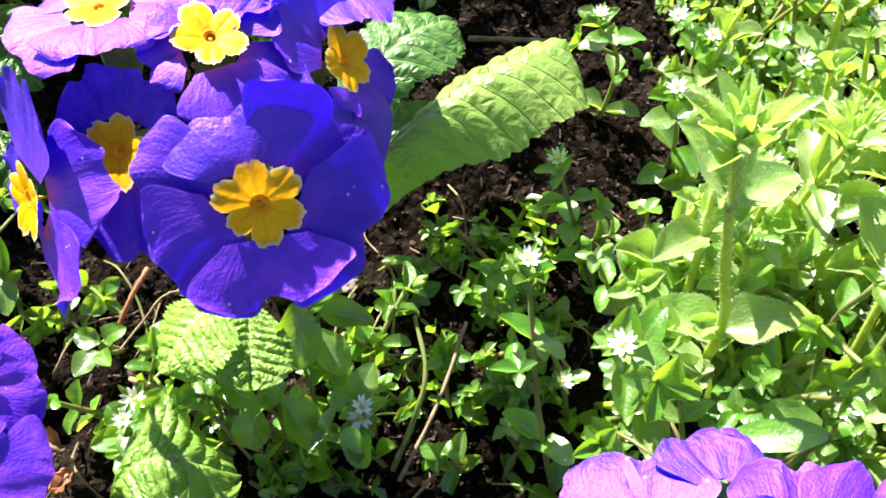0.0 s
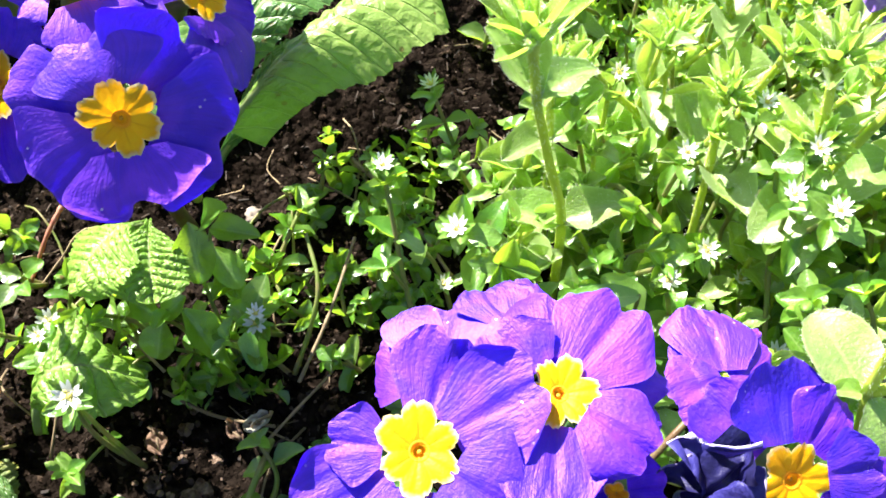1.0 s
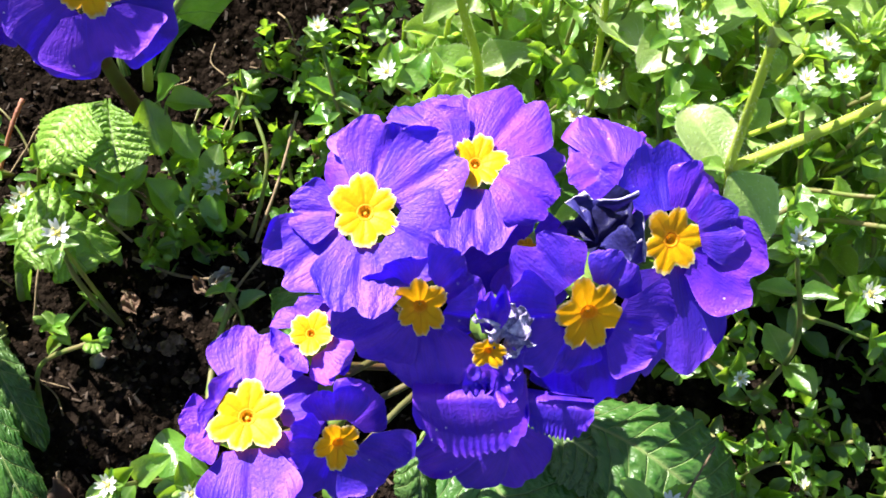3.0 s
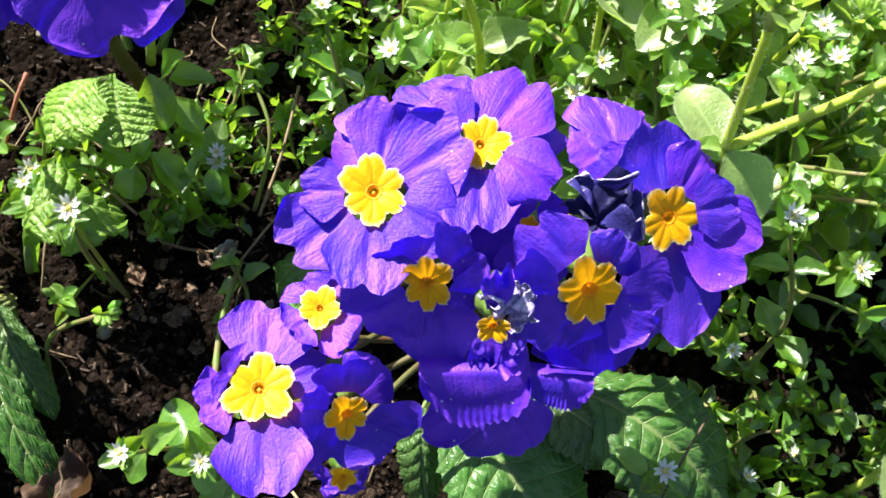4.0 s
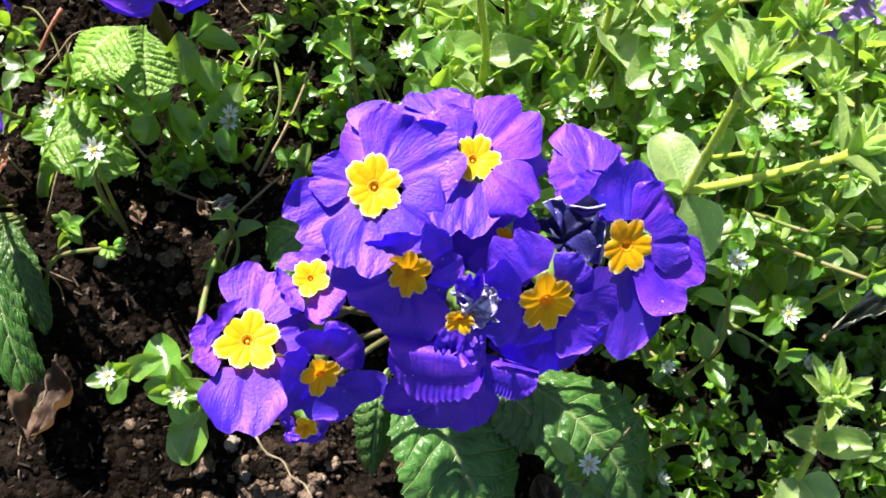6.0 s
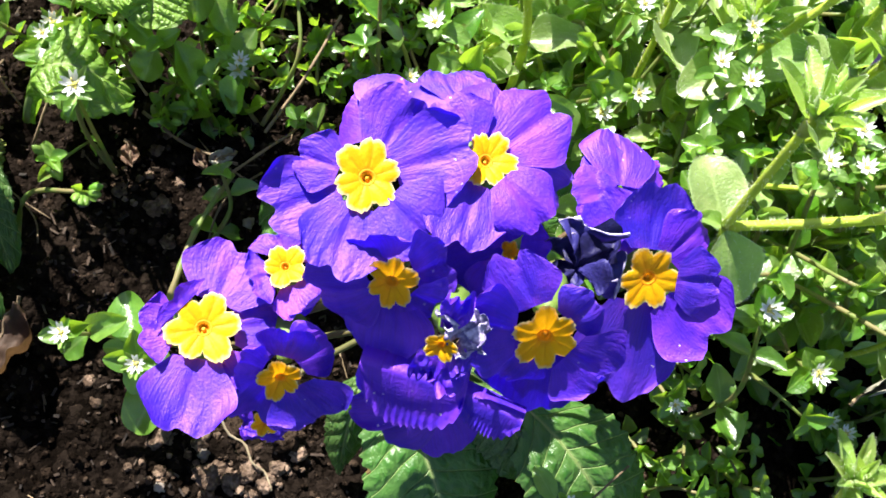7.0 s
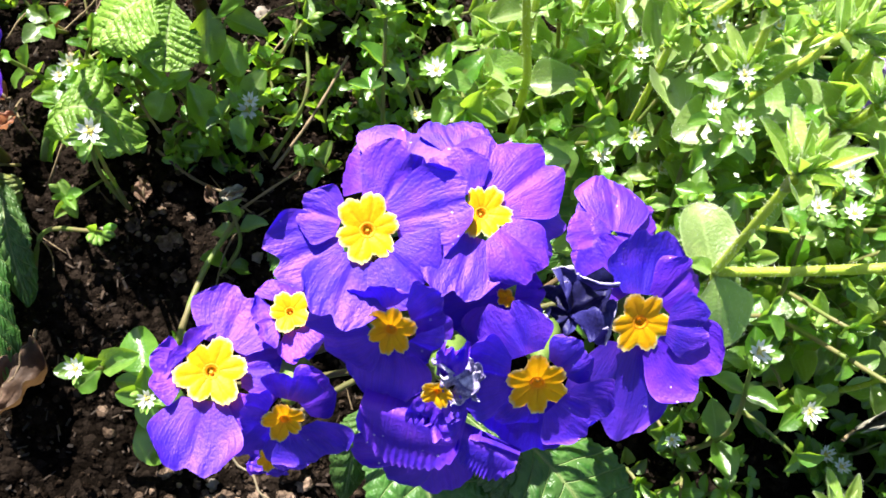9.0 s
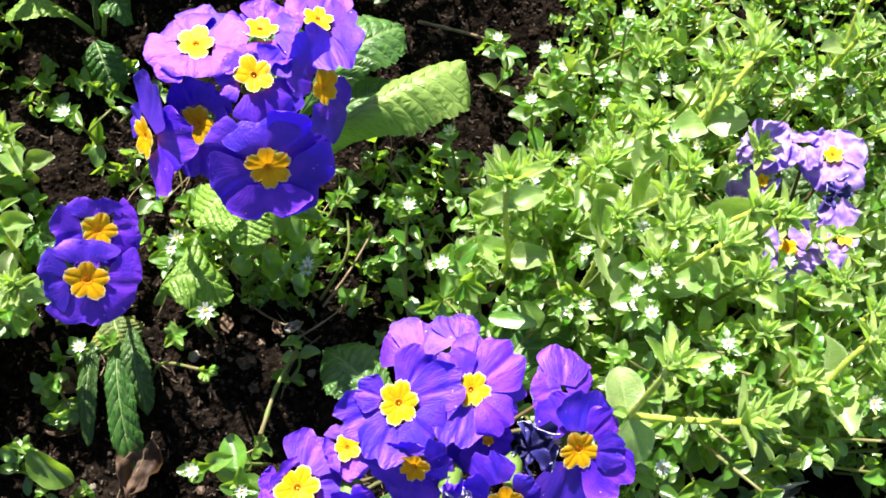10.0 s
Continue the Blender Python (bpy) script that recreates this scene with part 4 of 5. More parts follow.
def sprig_plan(root, tip, pairs, leaf, rng, side_shoots=1, crown=4):
    """Stem line and leaf poses of a chickweed shoot from root to tip."""
    root, tip = Vector(root), Vector(tip)
    d = tip - root
    mid = root + d * 0.5 + Vector((rng.uniform(-1, 1), rng.uniform(-1, 1), rng.uniform(-0.2, 0.9))) * d.length * 0.16
    line = curve_points([root, mid, tip], 10)
    stems, leaves = [(line, 0.00085, 0.0006)], []

    def around(p, ax, turn, size, lift):
        ax = ax.normalized()
        ref = ax.cross(Vector((0.3, 0.2, 0.93)))
        ref = ref.normalized() if ref.length > 0.05 else Vector((1, 0, 0))
        out = (Matrix.Rotation(turn, 3, ax) @ ref)
        y = (out * math.cos(lift) + ax * math.sin(lift)).normalized()
        z = (ax * math.cos(lift) - out * math.sin(lift)) + Vector((0, 0, 0.55))
        x = y.cross(z).normalized()
        z = x.cross(y)
        m = Matrix((x, y, z)).transposed().to_4x4()
        m.translation = p
        leaves.append((rng.randrange(6), m @ Matrix.Diagonal((size, size, size, 1))))

    turn = rng.uniform(0, 6.3)
    for i in range(pairs):
        t = (i + 0.6) / (pairs + 0.25)
        k = min(int(t * 10), 9)
        p, ax = line[k], line[min(k + 1, 10)] - line[max(k - 1, 0)]
        size = leaf * (0.75 + 0.35 * math.sin(math.pi * t)) * rng.uniform(0.8, 1.15)
        for s in (0, math.pi):
            around(p, ax, turn + s + rng.uniform(-0.3, 0.3), size, rng.uniform(-0.05, 0.75))
        turn += math.pi / 2 + rng.uniform(-0.4, 0.4)
    ax = line[10] - line[8]
    for i in range(crown):
        around(line[10], ax, turn + i * 2 * math.pi / crown + rng.uniform(-0.3, 0.3), leaf * rng.uniform(0.5, 0.85), rng.uniform(0.15, 0.75))
    for _ in range(side_shoots):
        k = rng.randrange(3, 8)
        e = line[k] + Vector((rng.uniform(-1, 1), rng.uniform(-1, 1), rng.uniform(0.1, 0.8))) * leaf * 1.2
        stems.append(([line[k], (line[k] + e) / 2 + Vector((0, 0, 0.001)), e], 0.0006, 0.0004))
        a0 = rng.uniform(0, 6.3)
        for i in range(4):
            around(e, e - line[k], a0 + i * 1.57, leaf * rng.uniform(0.45, 0.75), rng.uniform(0.0, 0.6))
    return stems, leaves, line


def sprig(root, tip, pairs=4, leaf=0.010, seed=0, bloom=False, buds=0, side_shoots=1, crown=4, label=""):
    """One chickweed shoot as a thing of its own."""
    rng = random.Random(seed)
    stems, leaves, line = sprig_plan(root, tip, pairs, leaf, rng, side_shoots, crown)
    lab = label or ("chickweed shoot with a small white star flower" if bloom else "bright green chickweed shoot with paired oval leaves")
    th = thing("chickweed", root, lab, "weed", "chickweed in the bed")
    o = Vector(root)
    v, f, _ = join([tube([p - o for p in l], [a + (b - a) * i / (len(l) - 1) for i in range(len(l))], 6) for l, a, b in stems])
    part("stem", mesh_of("stem", v, f, None, M_CHICK_STEM), th)
    back = Matrix.Translation(-o)
    for k, m in leaves:
        part("leaf", CHICK_LEAVES[k], th, back @ m)
    ax = (line[10] - line[8]).normalized()
    if bloom:
        e = line[10] + ax * 0.004 + Vector((0, 0, 0.002))
        z = (ax * 0.4 + Vector((rng.uniform(-0.3, 0.3), rng.uniform(-0.5, 0.1), 1.0))).normalized()
        m = back @ basis(e, (1, 0.2, 0), z)
        sc = rng.uniform(0.85, 1.15)
        fl = part("flower", COROLLA, th, m @ Matrix.Diagonal((sc, sc, sc, 1)), "white star flower")
        part("calyx", CALYX, fl)
        part("ovary", OVARY, fl)
    for i in range(buds):
        a = rng.uniform(0, 6.3)
        z = (ax + Vector((math.cos(a), math.sin(a), 0.2)) * 0.8).normalized()
        part("bud", BUD, th, back @ basis(line[10] + z * 0.003, (1, 0.1, 0), z))
    return th


def mat_of_leaves(name, plans, label):
    """Many shoots, too many to count, as one mesh."""
    lv, sv = [], []
    raw = [(np.array([tuple(v) for v in r[0]]), r[1], r[2]) for r in CHICK_RAW]
    for stems, leaves, _ in plans:
        for l, a, b in stems:
            sv.append(tube(l, [a + (b - a) * i / (len(l) - 1) for i in range(len(l))], 4))
        for k, m in leaves:
            m = np.array(m)
            lv.append((raw[k][0] @ m[:3, :3].T + m[:3, 3], raw[k][1], raw[k][2]))
    v, f, uv = [], [], []
    n = 0
    for a, b, c in lv:
        v.append(a)
        f += [tuple(i + n for i in q) for q in b]
        uv += c
        n += len(a)
    ob = new(name, mesh_of(name, np.concatenate(v), f, uv, M_CHICK))
    tagged(ob, label, "weed", "", "stuff")
    if sv:
        v2, f2, _ = join(sv)
        part("stem_tangle", mesh_of("stem_tangle", v2, f2, None, M_CHICK_STEM), ob)


def clear_of(x, y):
    """True where no primrose stands."""
    return (math.hypot((x - 0.050) / 0.052, (y + 0.005) / 0.046) > 1 and math.hypot((x + 0.042) / 0.030, (y - 0.128) / 0.026) > 1
            and math.hypot((x + 0.090) / 0.024, (y - 0.058) / 0.022) > 1 and math.hypot((x - 0.192) / 0.026, (y - 0.134) / 0.026) > 1)


# region: x0, x1, y0, y1, shoots, height from, to, leaf, share in bloom
REGIONS = [
    (0.075, 0.240, 0.040, 0.125, 64, 0.030, 0.088, 0.0094, 0.40),
    (0.085, 0.250, 0.125, 0.215, 78, 0.018, 0.062, 0.0070, 0.45),
    (0.038, 0.085, 0.078, 0.140, 10, 0.020, 0.055, 0.0090, 0.25),
    (0.112, 0.240, -0.085, 0.015, 30, 0.003, 0.014, 0.0080, 0.14),
    (0.122, 0.220, 0.036, 0.075, 46, 0.055, 0.100, 0.0096, 0.22),
    (-0.012, 0.040, 0.072, 0.150, 20, 0.004, 0.018, 0.0072, 0.04),
    (-0.190, -0.104, -0.030, 0.180, 22, 0.006, 0.026, 0.0080, 0.20),
    (-0.085, -0.012, 0.076, 0.112, 14, 0.008, 0.030, 0.0085, 0.10),
]
rng = random.Random(77)
for x0, x1, y0, y1, count, h0, h1, leaf, share in REGIONS:
    made = 0
    while made < count:
        x, y = rng.uniform(x0, x1), rng.uniform(y0, y1)
        if not clear_of(x, y) or (0.015 < x < 0.088 and y > 0.146):
            continue
        h = rng.uniform(h0, h1)
        a, out = rng.uniform(0, 6.3), h * rng.uniform(0.1, 0.9 if h < 0.05 else 0.45) + 0.004
        root = (x, y, soil_height(x, y) - 0.002)
        tip = (x + out * math.cos(a), y + out * math.sin(a), 0.010 + h)
        sprig(root, tip, rng.choice((2, 3, 3, 4)), leaf * rng.uniform(0.8, 1.2), rng.randrange(10 ** 6), rng.random() < share, rng.choice((0, 0, 1, 2)), rng.choice((0, 1, 1)), rng.choice((3, 4, 4)))
        made += 1

# low growth between, and the mat farther off
plans = []
for x0, x1, y0, y1, count, h0, h1, leaf in ((0.088, 0.260, 0.030, 0.130, 90, 0.008, 0.040, 0.0095), (0.088, 0.270, 0.130, 0.210, 130, 0.006, 0.034, 0.0068), (0.116, 0.260, -0.110, 0.030, 84, 0.002, 0.018, 0.0080),
                                            (-0.016, 0.045, 0.070, 0.145, 22, 0.002, 0.012, 0.0074), (-0.090, -0.012, 0.072, 0.118, 13, 0.002, 0.012, 0.0072), (-0.200, -0.100, -0.080, 0.190, 30, 0.003, 0.016, 0.008)):
    for _ in range(count):
        x, y = rng.uniform(x0, x1), rng.uniform(y0, y1)
        if clear_of(x, y):
            h, a = rng.uniform(h0, h1), rng.uniform(0, 6.3)
            plans.append(sprig_plan((x, y, 0.006), (x + 0.02 * math.cos(a), y + 0.02 * math.sin(a), 0.010 + h), 3, leaf, rng, 1, 4))
mat_of_leaves("chickweed_undergrowth", plans, "dense low chickweed growth shaded under the taller shoots")
plans = []
# the tall growth left and behind is mostly out of view, added to cast shade
for x0, x1, y0, y1, count, h0, h1, leaf in ((0.090, 0.300, 0.205, 0.330, 330, 0.006, 0.036, 0.0068), (-0.260, 0.000, 0.228, 0.330, 110, 0.035, 0.100, 0.012),
                                            (0.240, 0.340, -0.080, 0.250, 110, 0.010, 0.055, 0.010), (-0.300, -0.182, 0.000, 0.260, 190, 0.050, 0.120, 0.012), (-0.190, -0.140, -0.010, 0.110, 55, 0.030, 0.075, 0.010)):
    for _ in range(count):
        x, y = rng.uniform(x0, x1), rng.uniform(y0, y1)
        h, a = rng.uniform(h0, h1), rng.uniform(0, 6.3)
        plans.append(sprig_plan((x, y, 0.006), (x + 0.018 * math.cos(a), y + 0.018 * math.sin(a), 0.010 + h), 3, leaf, rng, 1, 4))
mat_of_leaves("chickweed_carpet", plans, "carpet of chickweed beyond the primroses, with tall unseen shoots added for shade")


# ---- mouse-ear chickweed ----
def hair_bits(line, radius, count, length, rng):
    """Fine hairs standing off a stem line."""
    vs, fs = [], []
    for _ in range(count):
        t = rng.uniform(0, len(line) - 1.001)
        k = int(t)
        p = line[k].lerp(line[k + 1], t - k)
        d = (line[k + 1] - line[k]).normalized()
        o = Vector((rng.gauss(0, 1), rng.gauss(0, 1), rng.gauss(0, 1)))
        o = (o - d * o.dot(d)).normalized()
        s = d.cross(o) * 0.00006
        a = p + o * radius * 0.9
        e = a + (o + d * rng.uniform(-0.4, 0.4)) * length * rng.uniform(0.6, 1.2)
        n = len(vs)
        vs += [a - s, a + s, e, a + d * 0.00009]
        fs += [(n, n + 1, n + 2), (n + 1, n + 3, n + 2), (n + 3, n, n + 2)]
    return vs, fs


def pointed_bud_mesh():
    vs, fs = tube([(0, 0, z) for z in (0, 0.0010, 0.0028, 0.0052, 0.0076)], [0.0005, 0.0011, 0.0012, 0.0006, 0.00008], 6)
    return mesh_of("bud", vs, fs, None, M_CERA_BUD)


POINT_BUD = pointed_bud_mesh()


def head(plant, at, axis, size, rng, o):
    """A dense hairy head of pointed buds between leafy bracts."""
    ax = Vector(axis).normalized()
    m0 = basis(Vector(at) - o, (0.9, 0.3, 0.2), ax)
    core_v, core_f = tube([(0, 0, -0.002), (0, 0, 0.002), (0, 0, 0.005)], [0.0011, 0.0017, 0.0009], 8)
    hd = part("flower_head", mesh_of("flower_head", core_v, core_f, None, M_CERA_STEM), plant, m0, "hairy head of pointed green buds")
    for i in range(12):
        a = i * 137.5 + rng.uniform(-12, 12)
        k = size * (1.15 - 0.04 * i) * rng.uniform(0.85, 1.1)
        part("bract", BRACTS[i % 3], hd, pose(0, 0, 0.0004 * i, 0, 0, a) @ pose(0, 0.0008, 0, 16 + 5.0 * i + rng.uniform(-8, 8), 0, 0) @ Matrix.Diagonal((k, k, k, 1)))
    hv, hf = [], []
    for i in range(10):
        a, tilt = i * 137.5, 6 + 56 * math.sqrt(i / 10)
        sc = rng.uniform(0.75, 1.05) * size / 0.012
        m = pose(0, 0, 0.003, 0, 0, a) @ pose(0, 0, 0, -tilt, 0, 0) @ Matrix.Translation((0, 0, 0.002)) @ Matrix.Diagonal((sc, sc, sc, 1))
        part("bud", POINT_BUD, hd, m)
        v, f = hair_bits([m @ Vector((0, 0, 0)), m @ Vector((0, 0, 0.0035)), m @ Vector((0, 0, 0.0062))], 0.0011, 18, 0.0010, rng)
        n = len(hv)
        hv += v
        hf += [tuple(k + n for k in q) for q in f]
    part("hairs", mesh_of("hairs", hv, hf, None, M_HAIR), hd)


def rosette(root, tip, leaf, seed, pairs=4, buds=5):
    """A young mouse-ear shoot: crossed pairs of cupped hairy leaves, closing round the buds at the tip."""
    rng = random.Random(seed)
    th = thing("mouse_ear_chickweed", root, "young mouse-ear chickweed shoot with cupped hairy leaf pairs", "weed", "mouse-ear chickweed in the bed")
    o, tip = Vector(root), Vector(tip)
    mid = (o + tip) / 2 + Vector((rng.uniform(-1, 1), rng.uniform(-1, 1), 0)) * (tip - o).length * 0.12
    line = curve_points([o, mid, tip], 10)
    v, f = tube([p - o for p in line], [0.0011 - 0.0004 * i / 10 for i in range(11)], 7)
    st = part("stem", mesh_of("stem", v, f, None, M_CERA_STEM), th)
    hv, hf = hair_bits([p - o for p in line], 0.0009, 70, 0.0010, rng)
    part("hairs", mesh_of("hairs", hv, hf, None, M_HAIR), st)
    turn = rng.uniform(0, 360)
    for i in range(pairs):
        t = 0.45 + 0.55 * i / max(1, pairs - 1)
        k = min(int(t * 10), 10)
        ax = (line[min(k + 1, 10)] - line[max(k - 1, 0)]).normalized()
        m0 = basis(line[k] - o, (0.8, 0.5, 0.1), ax + Vector((0, 0, 0.6)))
        size = leaf * (1.1 - 0.55 * i / pairs) * rng.uniform(0.85, 1.1)
        for s in (0, 180):
            m = m0 @ pose(0, 0, 0, 0, 0, turn + s + rng.uniform(-12, 12)) @ pose(0, 0.0008, 0, 8 + 52 * i / pairs + rng.uniform(-12, 14), 0, 0)
            kind = rng.randrange(3)
            part("leaf", BROAD_LEAVES[kind], th, m @ Matrix.Diagonal((size, size, size, 1)))
        turn += 90 + rng.uniform(-15, 15)
    m0 = basis(line[10] - o, (0.8, 0.5, 0.1), (line[10] - line[8]).normalized() + Vector((0, 0, 0.5)))
    for i in range(buds):
        sc = rng.uniform(0.5, 0.8) * leaf / 0.012
        part("bud", POINT_BUD, th, m0 @ pose(0, 0, 0, 0, 0, i * 137.5) @ pose(0, 0, 0, -8 - 38 * math.sqrt(i / max(1, buds)), 0, 0) @ Matrix.Diagonal((sc, sc, sc, 1)))
    return th


def mouse_ear(root, nodes, seed, leaf=0.018, heads=(), label="", thick=0.0013, turn=None, leaves=()):
    """Hairy mouse-ear chickweed. nodes: world points along the stem, a leaf pair at each but the first and last;
    heads: (place, axis, size, index of the node the branch starts from);
    leaves: (base, tip, shape) of leaves at known places, in place of the pairs."""
    rng = random.Random(seed)
    th = thing("mouse_ear_chickweed", root, label or "pale hairy mouse-ear chickweed with a clustered green head", "weed", "mouse-ear chickweed in the bed")
    o = Vector(root)
    pts = [Vector(root)] + [Vector(n) for n in nodes]
    line = curve_points(pts, 14)
    v, f = tube([p - o for p in line], [thick * (1.1 - 0.35 * i / 14) for i in range(15)], 9)
    st = part("stem", mesh_of("stem", v, f, None, M_CERA_STEM), th)
    hv, hf = hair_bits([p - o for p in line], thick, 200, 0.0011, rng)
    part("hairs", mesh_of("hairs", hv, hf, None, M_HAIR), st)
    turn = rng.uniform(0, 6.3) if turn is None else turn
    for base, tip, kind in leaves:
        y = Vector(tip) - Vector(base)
        m = basis(Vector(base) - o, y.cross(Vector((0, 0, 1))), y.cross(Vector((0, 0, 1))).cross(y))
        k = y.length
        part("leaf", BROAD_LEAVES[kind], th, m @ Matrix.Diagonal((k, k, k, 1)))
    for i in () if leaves else range(1, len(pts) - (0 if heads and any(h[3] == len(pts) - 1 for h in heads) else 1)):
        p = pts[i]
        ax = (pts[min(i + 1, len(pts) - 1)] - pts[i - 1]).normalized()
        ref = ax.cross(Vector((0.2, 0.9, 0.3))).normalized()
        for s in (0, math.pi):
            out = Matrix.Rotation(turn + s, 3, ax) @ ref
            y = (out + ax * rng.uniform(0.0, 0.5) + Vector((0, 0, 0.1))).normalized()
            z = (Vector((0, 0, 1)) + ax * 0.6)
            x = y.cross(z).normalized()
            m = Matrix((x, y, x.cross(y))).transposed().to_4x4()
            m.translation = p - o
            k = leaf * rng.uniform(0.85, 1.15)
            kind = rng.randrange(3)
            part("leaf", BROAD_LEAVES[kind], th, m @ Matrix.Diagonal((k, k, k, 1)))
        turn += math.pi / 2 + rng.uniform(-0.3, 0.3)
    for at, axis, size, k in heads:
        at = Vector(at)
        if (at - pts[k]).length > 0.004:
            mid = (at + pts[k]) / 2 - Vector(axis).normalized() * 0.002
            br = curve_points([pts[k], mid, at], 8)
            v, f = tube([p - o for p in br], [thick * 0.85] * 9, 8)
            b = part("branch", mesh_of("branch", v, f, None, M_CERA_STEM), th)
            hv, hf = hair_bits([p - o for p in br], thick * 0.85, 170, 0.0012, rng)
            part("hairs", mesh_of("hairs", hv, hf, None, M_HAIR), b)
        head(th, at, axis, size, rng, o)
    return th


# the forked one beside the full primrose
mouse_ear((0.128, 0.012, 0.010), [(0.122, 0.018, 0.060), (0.109, 0.026, 0.115)], 1, 0.019,
          [((0.110, 0.034, 0.150), (0.10, 0.30, 1), 0.013, 2), ((0.137, 0.024, 0.140), (0.75, 0.15, 0.7), 0.013, 2)], "pale hairy mouse-ear chickweed forked into two green heads",
          leaves=(((0.1085, 0.0265, 0.1145), (0.1035, 0.0420, 0.1185), 3), ((0.1095, 0.0250, 0.1145), (0.1160, 0.0080, 0.1080), 4), ((0.1080, 0.0260, 0.1150), (0.1015, 0.0265, 0.1170), 0)))
mouse_ear((0.158, -0.042, 0.010), [(0.157, -0.039, 0.050), (0.151, -0.032, 0.080)], 2, 0.012, [((0.147, -0.024, 0.098), (-0.1, 0.2, 1), 0.011, 2)],
          leaves=(((0.151, -0.032, 0.080), (0.1405, -0.0300, 0.0860), 0), ((0.151, -0.032, 0.080), (0.1640, -0.0330, 0.0840), 2), ((0.156, -0.038, 0.058), (0.1690, -0.0450, 0.0600), 1), ((0.156, -0.038, 0.058), (0.1480, -0.0500, 0.0620), 4)))
mouse_ear((0.070, 0.094, 0.010), [(0.067, 0.090, 0.070), (0.062, 0.092, 0.095), (0.058, 0.094, 0.115)], 3, 0.020, [((0.0565, 0.0965, 0.128), (-0.1, 0.25, 1), 0.014, 3)],
          leaves=(((0.067, 0.090, 0.070), (0.0490, 0.0930, 0.0740), 0), ((0.067, 0.090, 0.070), (0.0840, 0.0920, 0.0790), 1), ((0.058, 0.094, 0.116), (0.0480, 0.1060, 0.1240), 2), ((0.058, 0.094, 0.116), (0.0720, 0.1020, 0.1200), 1)))
mouse_ear((0.150, 0.098, 0.010), [(0.145, 0.104, 0.052), (0.142, 0.110, 0.080)], 4, 0.022, [((0.156, 0.115, 0.100), (0.3, 0, 1), 0.012, 2), ((0.131, 0.128, 0.098), (-0.2, 0.2, 1), 0.010, 2)])
mouse_ear((0.128, 0.140, 0.010), [(0.128, 0.142, 0.055), (0.120, 0.146, 0.078)], 5, 0.018, [((0.116, 0.148, 0.092), (-0.1, 0.1, 1), 0.011, 2), ((0.142, 0.166, 0.086), (0.2, 0.3, 1), 0.010, 1)])
mouse_ear((0.182, 0.200, 0.010), [(0.178, 0.204, 0.035)], 6, 0.018, [((0.169, 0.214, 0.068), (-0.2, 0.2, 1), 0.012, 1)])
mouse_ear((0.206, 0.205, 0.010), [(0.208, 0.208, 0.030), (0.214, 0.222, 0.062)], 7, 0.022, [((0.210, 0.215, 0.082), (0.3, 0.1, 1), 0.009, 1), ((0.212, 0.240, 0.09), (0.1, 0.3, 1), 0.010, 2)])
mouse_ear((0.185, 0.040, 0.010), [(0.188, 0.045, 0.055), (0.192, 0.054, 0.088)], 8, 0.022, [((0.198, 0.067, 0.108), (0.3, 0.2, 1), 0.011, 2)])
mouse_ear((0.100, 0.120, 0.010), [(0.099, 0.124, 0.060)], 9, 0.016, [((0.097, 0.127, 0.088), (0, 0.1, 1), 0.010, 1), ((0.078, 0.128, 0.082), (-0.4, 0.1, 1), 0.009, 1)])
mouse_ear((0.170, 0.060, 0.010), [(0.168, 0.064, 0.055)], 10, 0.020, [((0.164, 0.068, 0.092), (0, 0.1, 1), 0.011, 1)])
mouse_ear((0.196, 0.070, 0.010), [(0.200, 0.074, 0.060)], 12, 0.020, [((0.206, 0.082, 0.095), (0.2, 0.1, 1), 0.011, 1)])
mouse_ear((-0.146, 0.112, 0.010), [(-0.145, 0.110, 0.030), (-0.143, 0.108, 0.052)], 13, 0.015, [((-0.138, 0.106, 0.074), (0.1, -0.1, 1), 0.010, 2)])
mouse_ear((-0.126, 0.046, 0.010), [(-0.125, 0.047, 0.030), (-0.123, 0.048, 0.050)], 14, 0.015, [((-0.120, 0.048, 0.066), (0.1, -0.1, 1), 0.010, 2)])
mouse_ear((-0.138, 0.070, 0.010), [(-0.137, 0.071, 0.035), (-0.135, 0.072, 0.060)], 15, 0.016, [((-0.132, 0.072, 0.078), (0.1, 0.1, 1), 0.010, 2)])


mouse_ear((0.124, 0.080, 0.010), [(0.123, 0.082, 0.050), (0.122, 0.083, 0.090)], 21, 0.018, [((0.119, 0.093, 0.120), (0.0, 0.25, 1), 0.012, 2), ((0.137, 0.091, 0.118), (0.5, 0.2, 0.9), 0.012, 2)],
          leaves=(((0.1215, 0.0825, 0.0895), (0.1060, 0.0720, 0.0930), 4), ((0.1225, 0.0830, 0.0895), (0.1410, 0.0880, 0.0980), 4), ((0.1220, 0.0825, 0.0600), (0.1130, 0.0960, 0.0680), 0)))
mouse_ear((0.142, 0.155, 0.010), [(0.141, 0.156, 0.050), (0.140, 0.157, 0.088)], 22, 0.018, [((0.152, 0.178, 0.108), (0.35, 0.5, 0.9), 0.012, 2), ((0.141, 0.172, 0.110), (0.0, 0.3, 1), 0.010, 2)],
          leaves=(((0.1395, 0.1570, 0.0875), (0.1260, 0.1500, 0.0930), 4), ((0.1405, 0.1570, 0.0875), (0.1550, 0.1580, 0.0970), 3), ((0.1400, 0.1560, 0.0600), (0.1460, 0.1420, 0.0650), 1)))


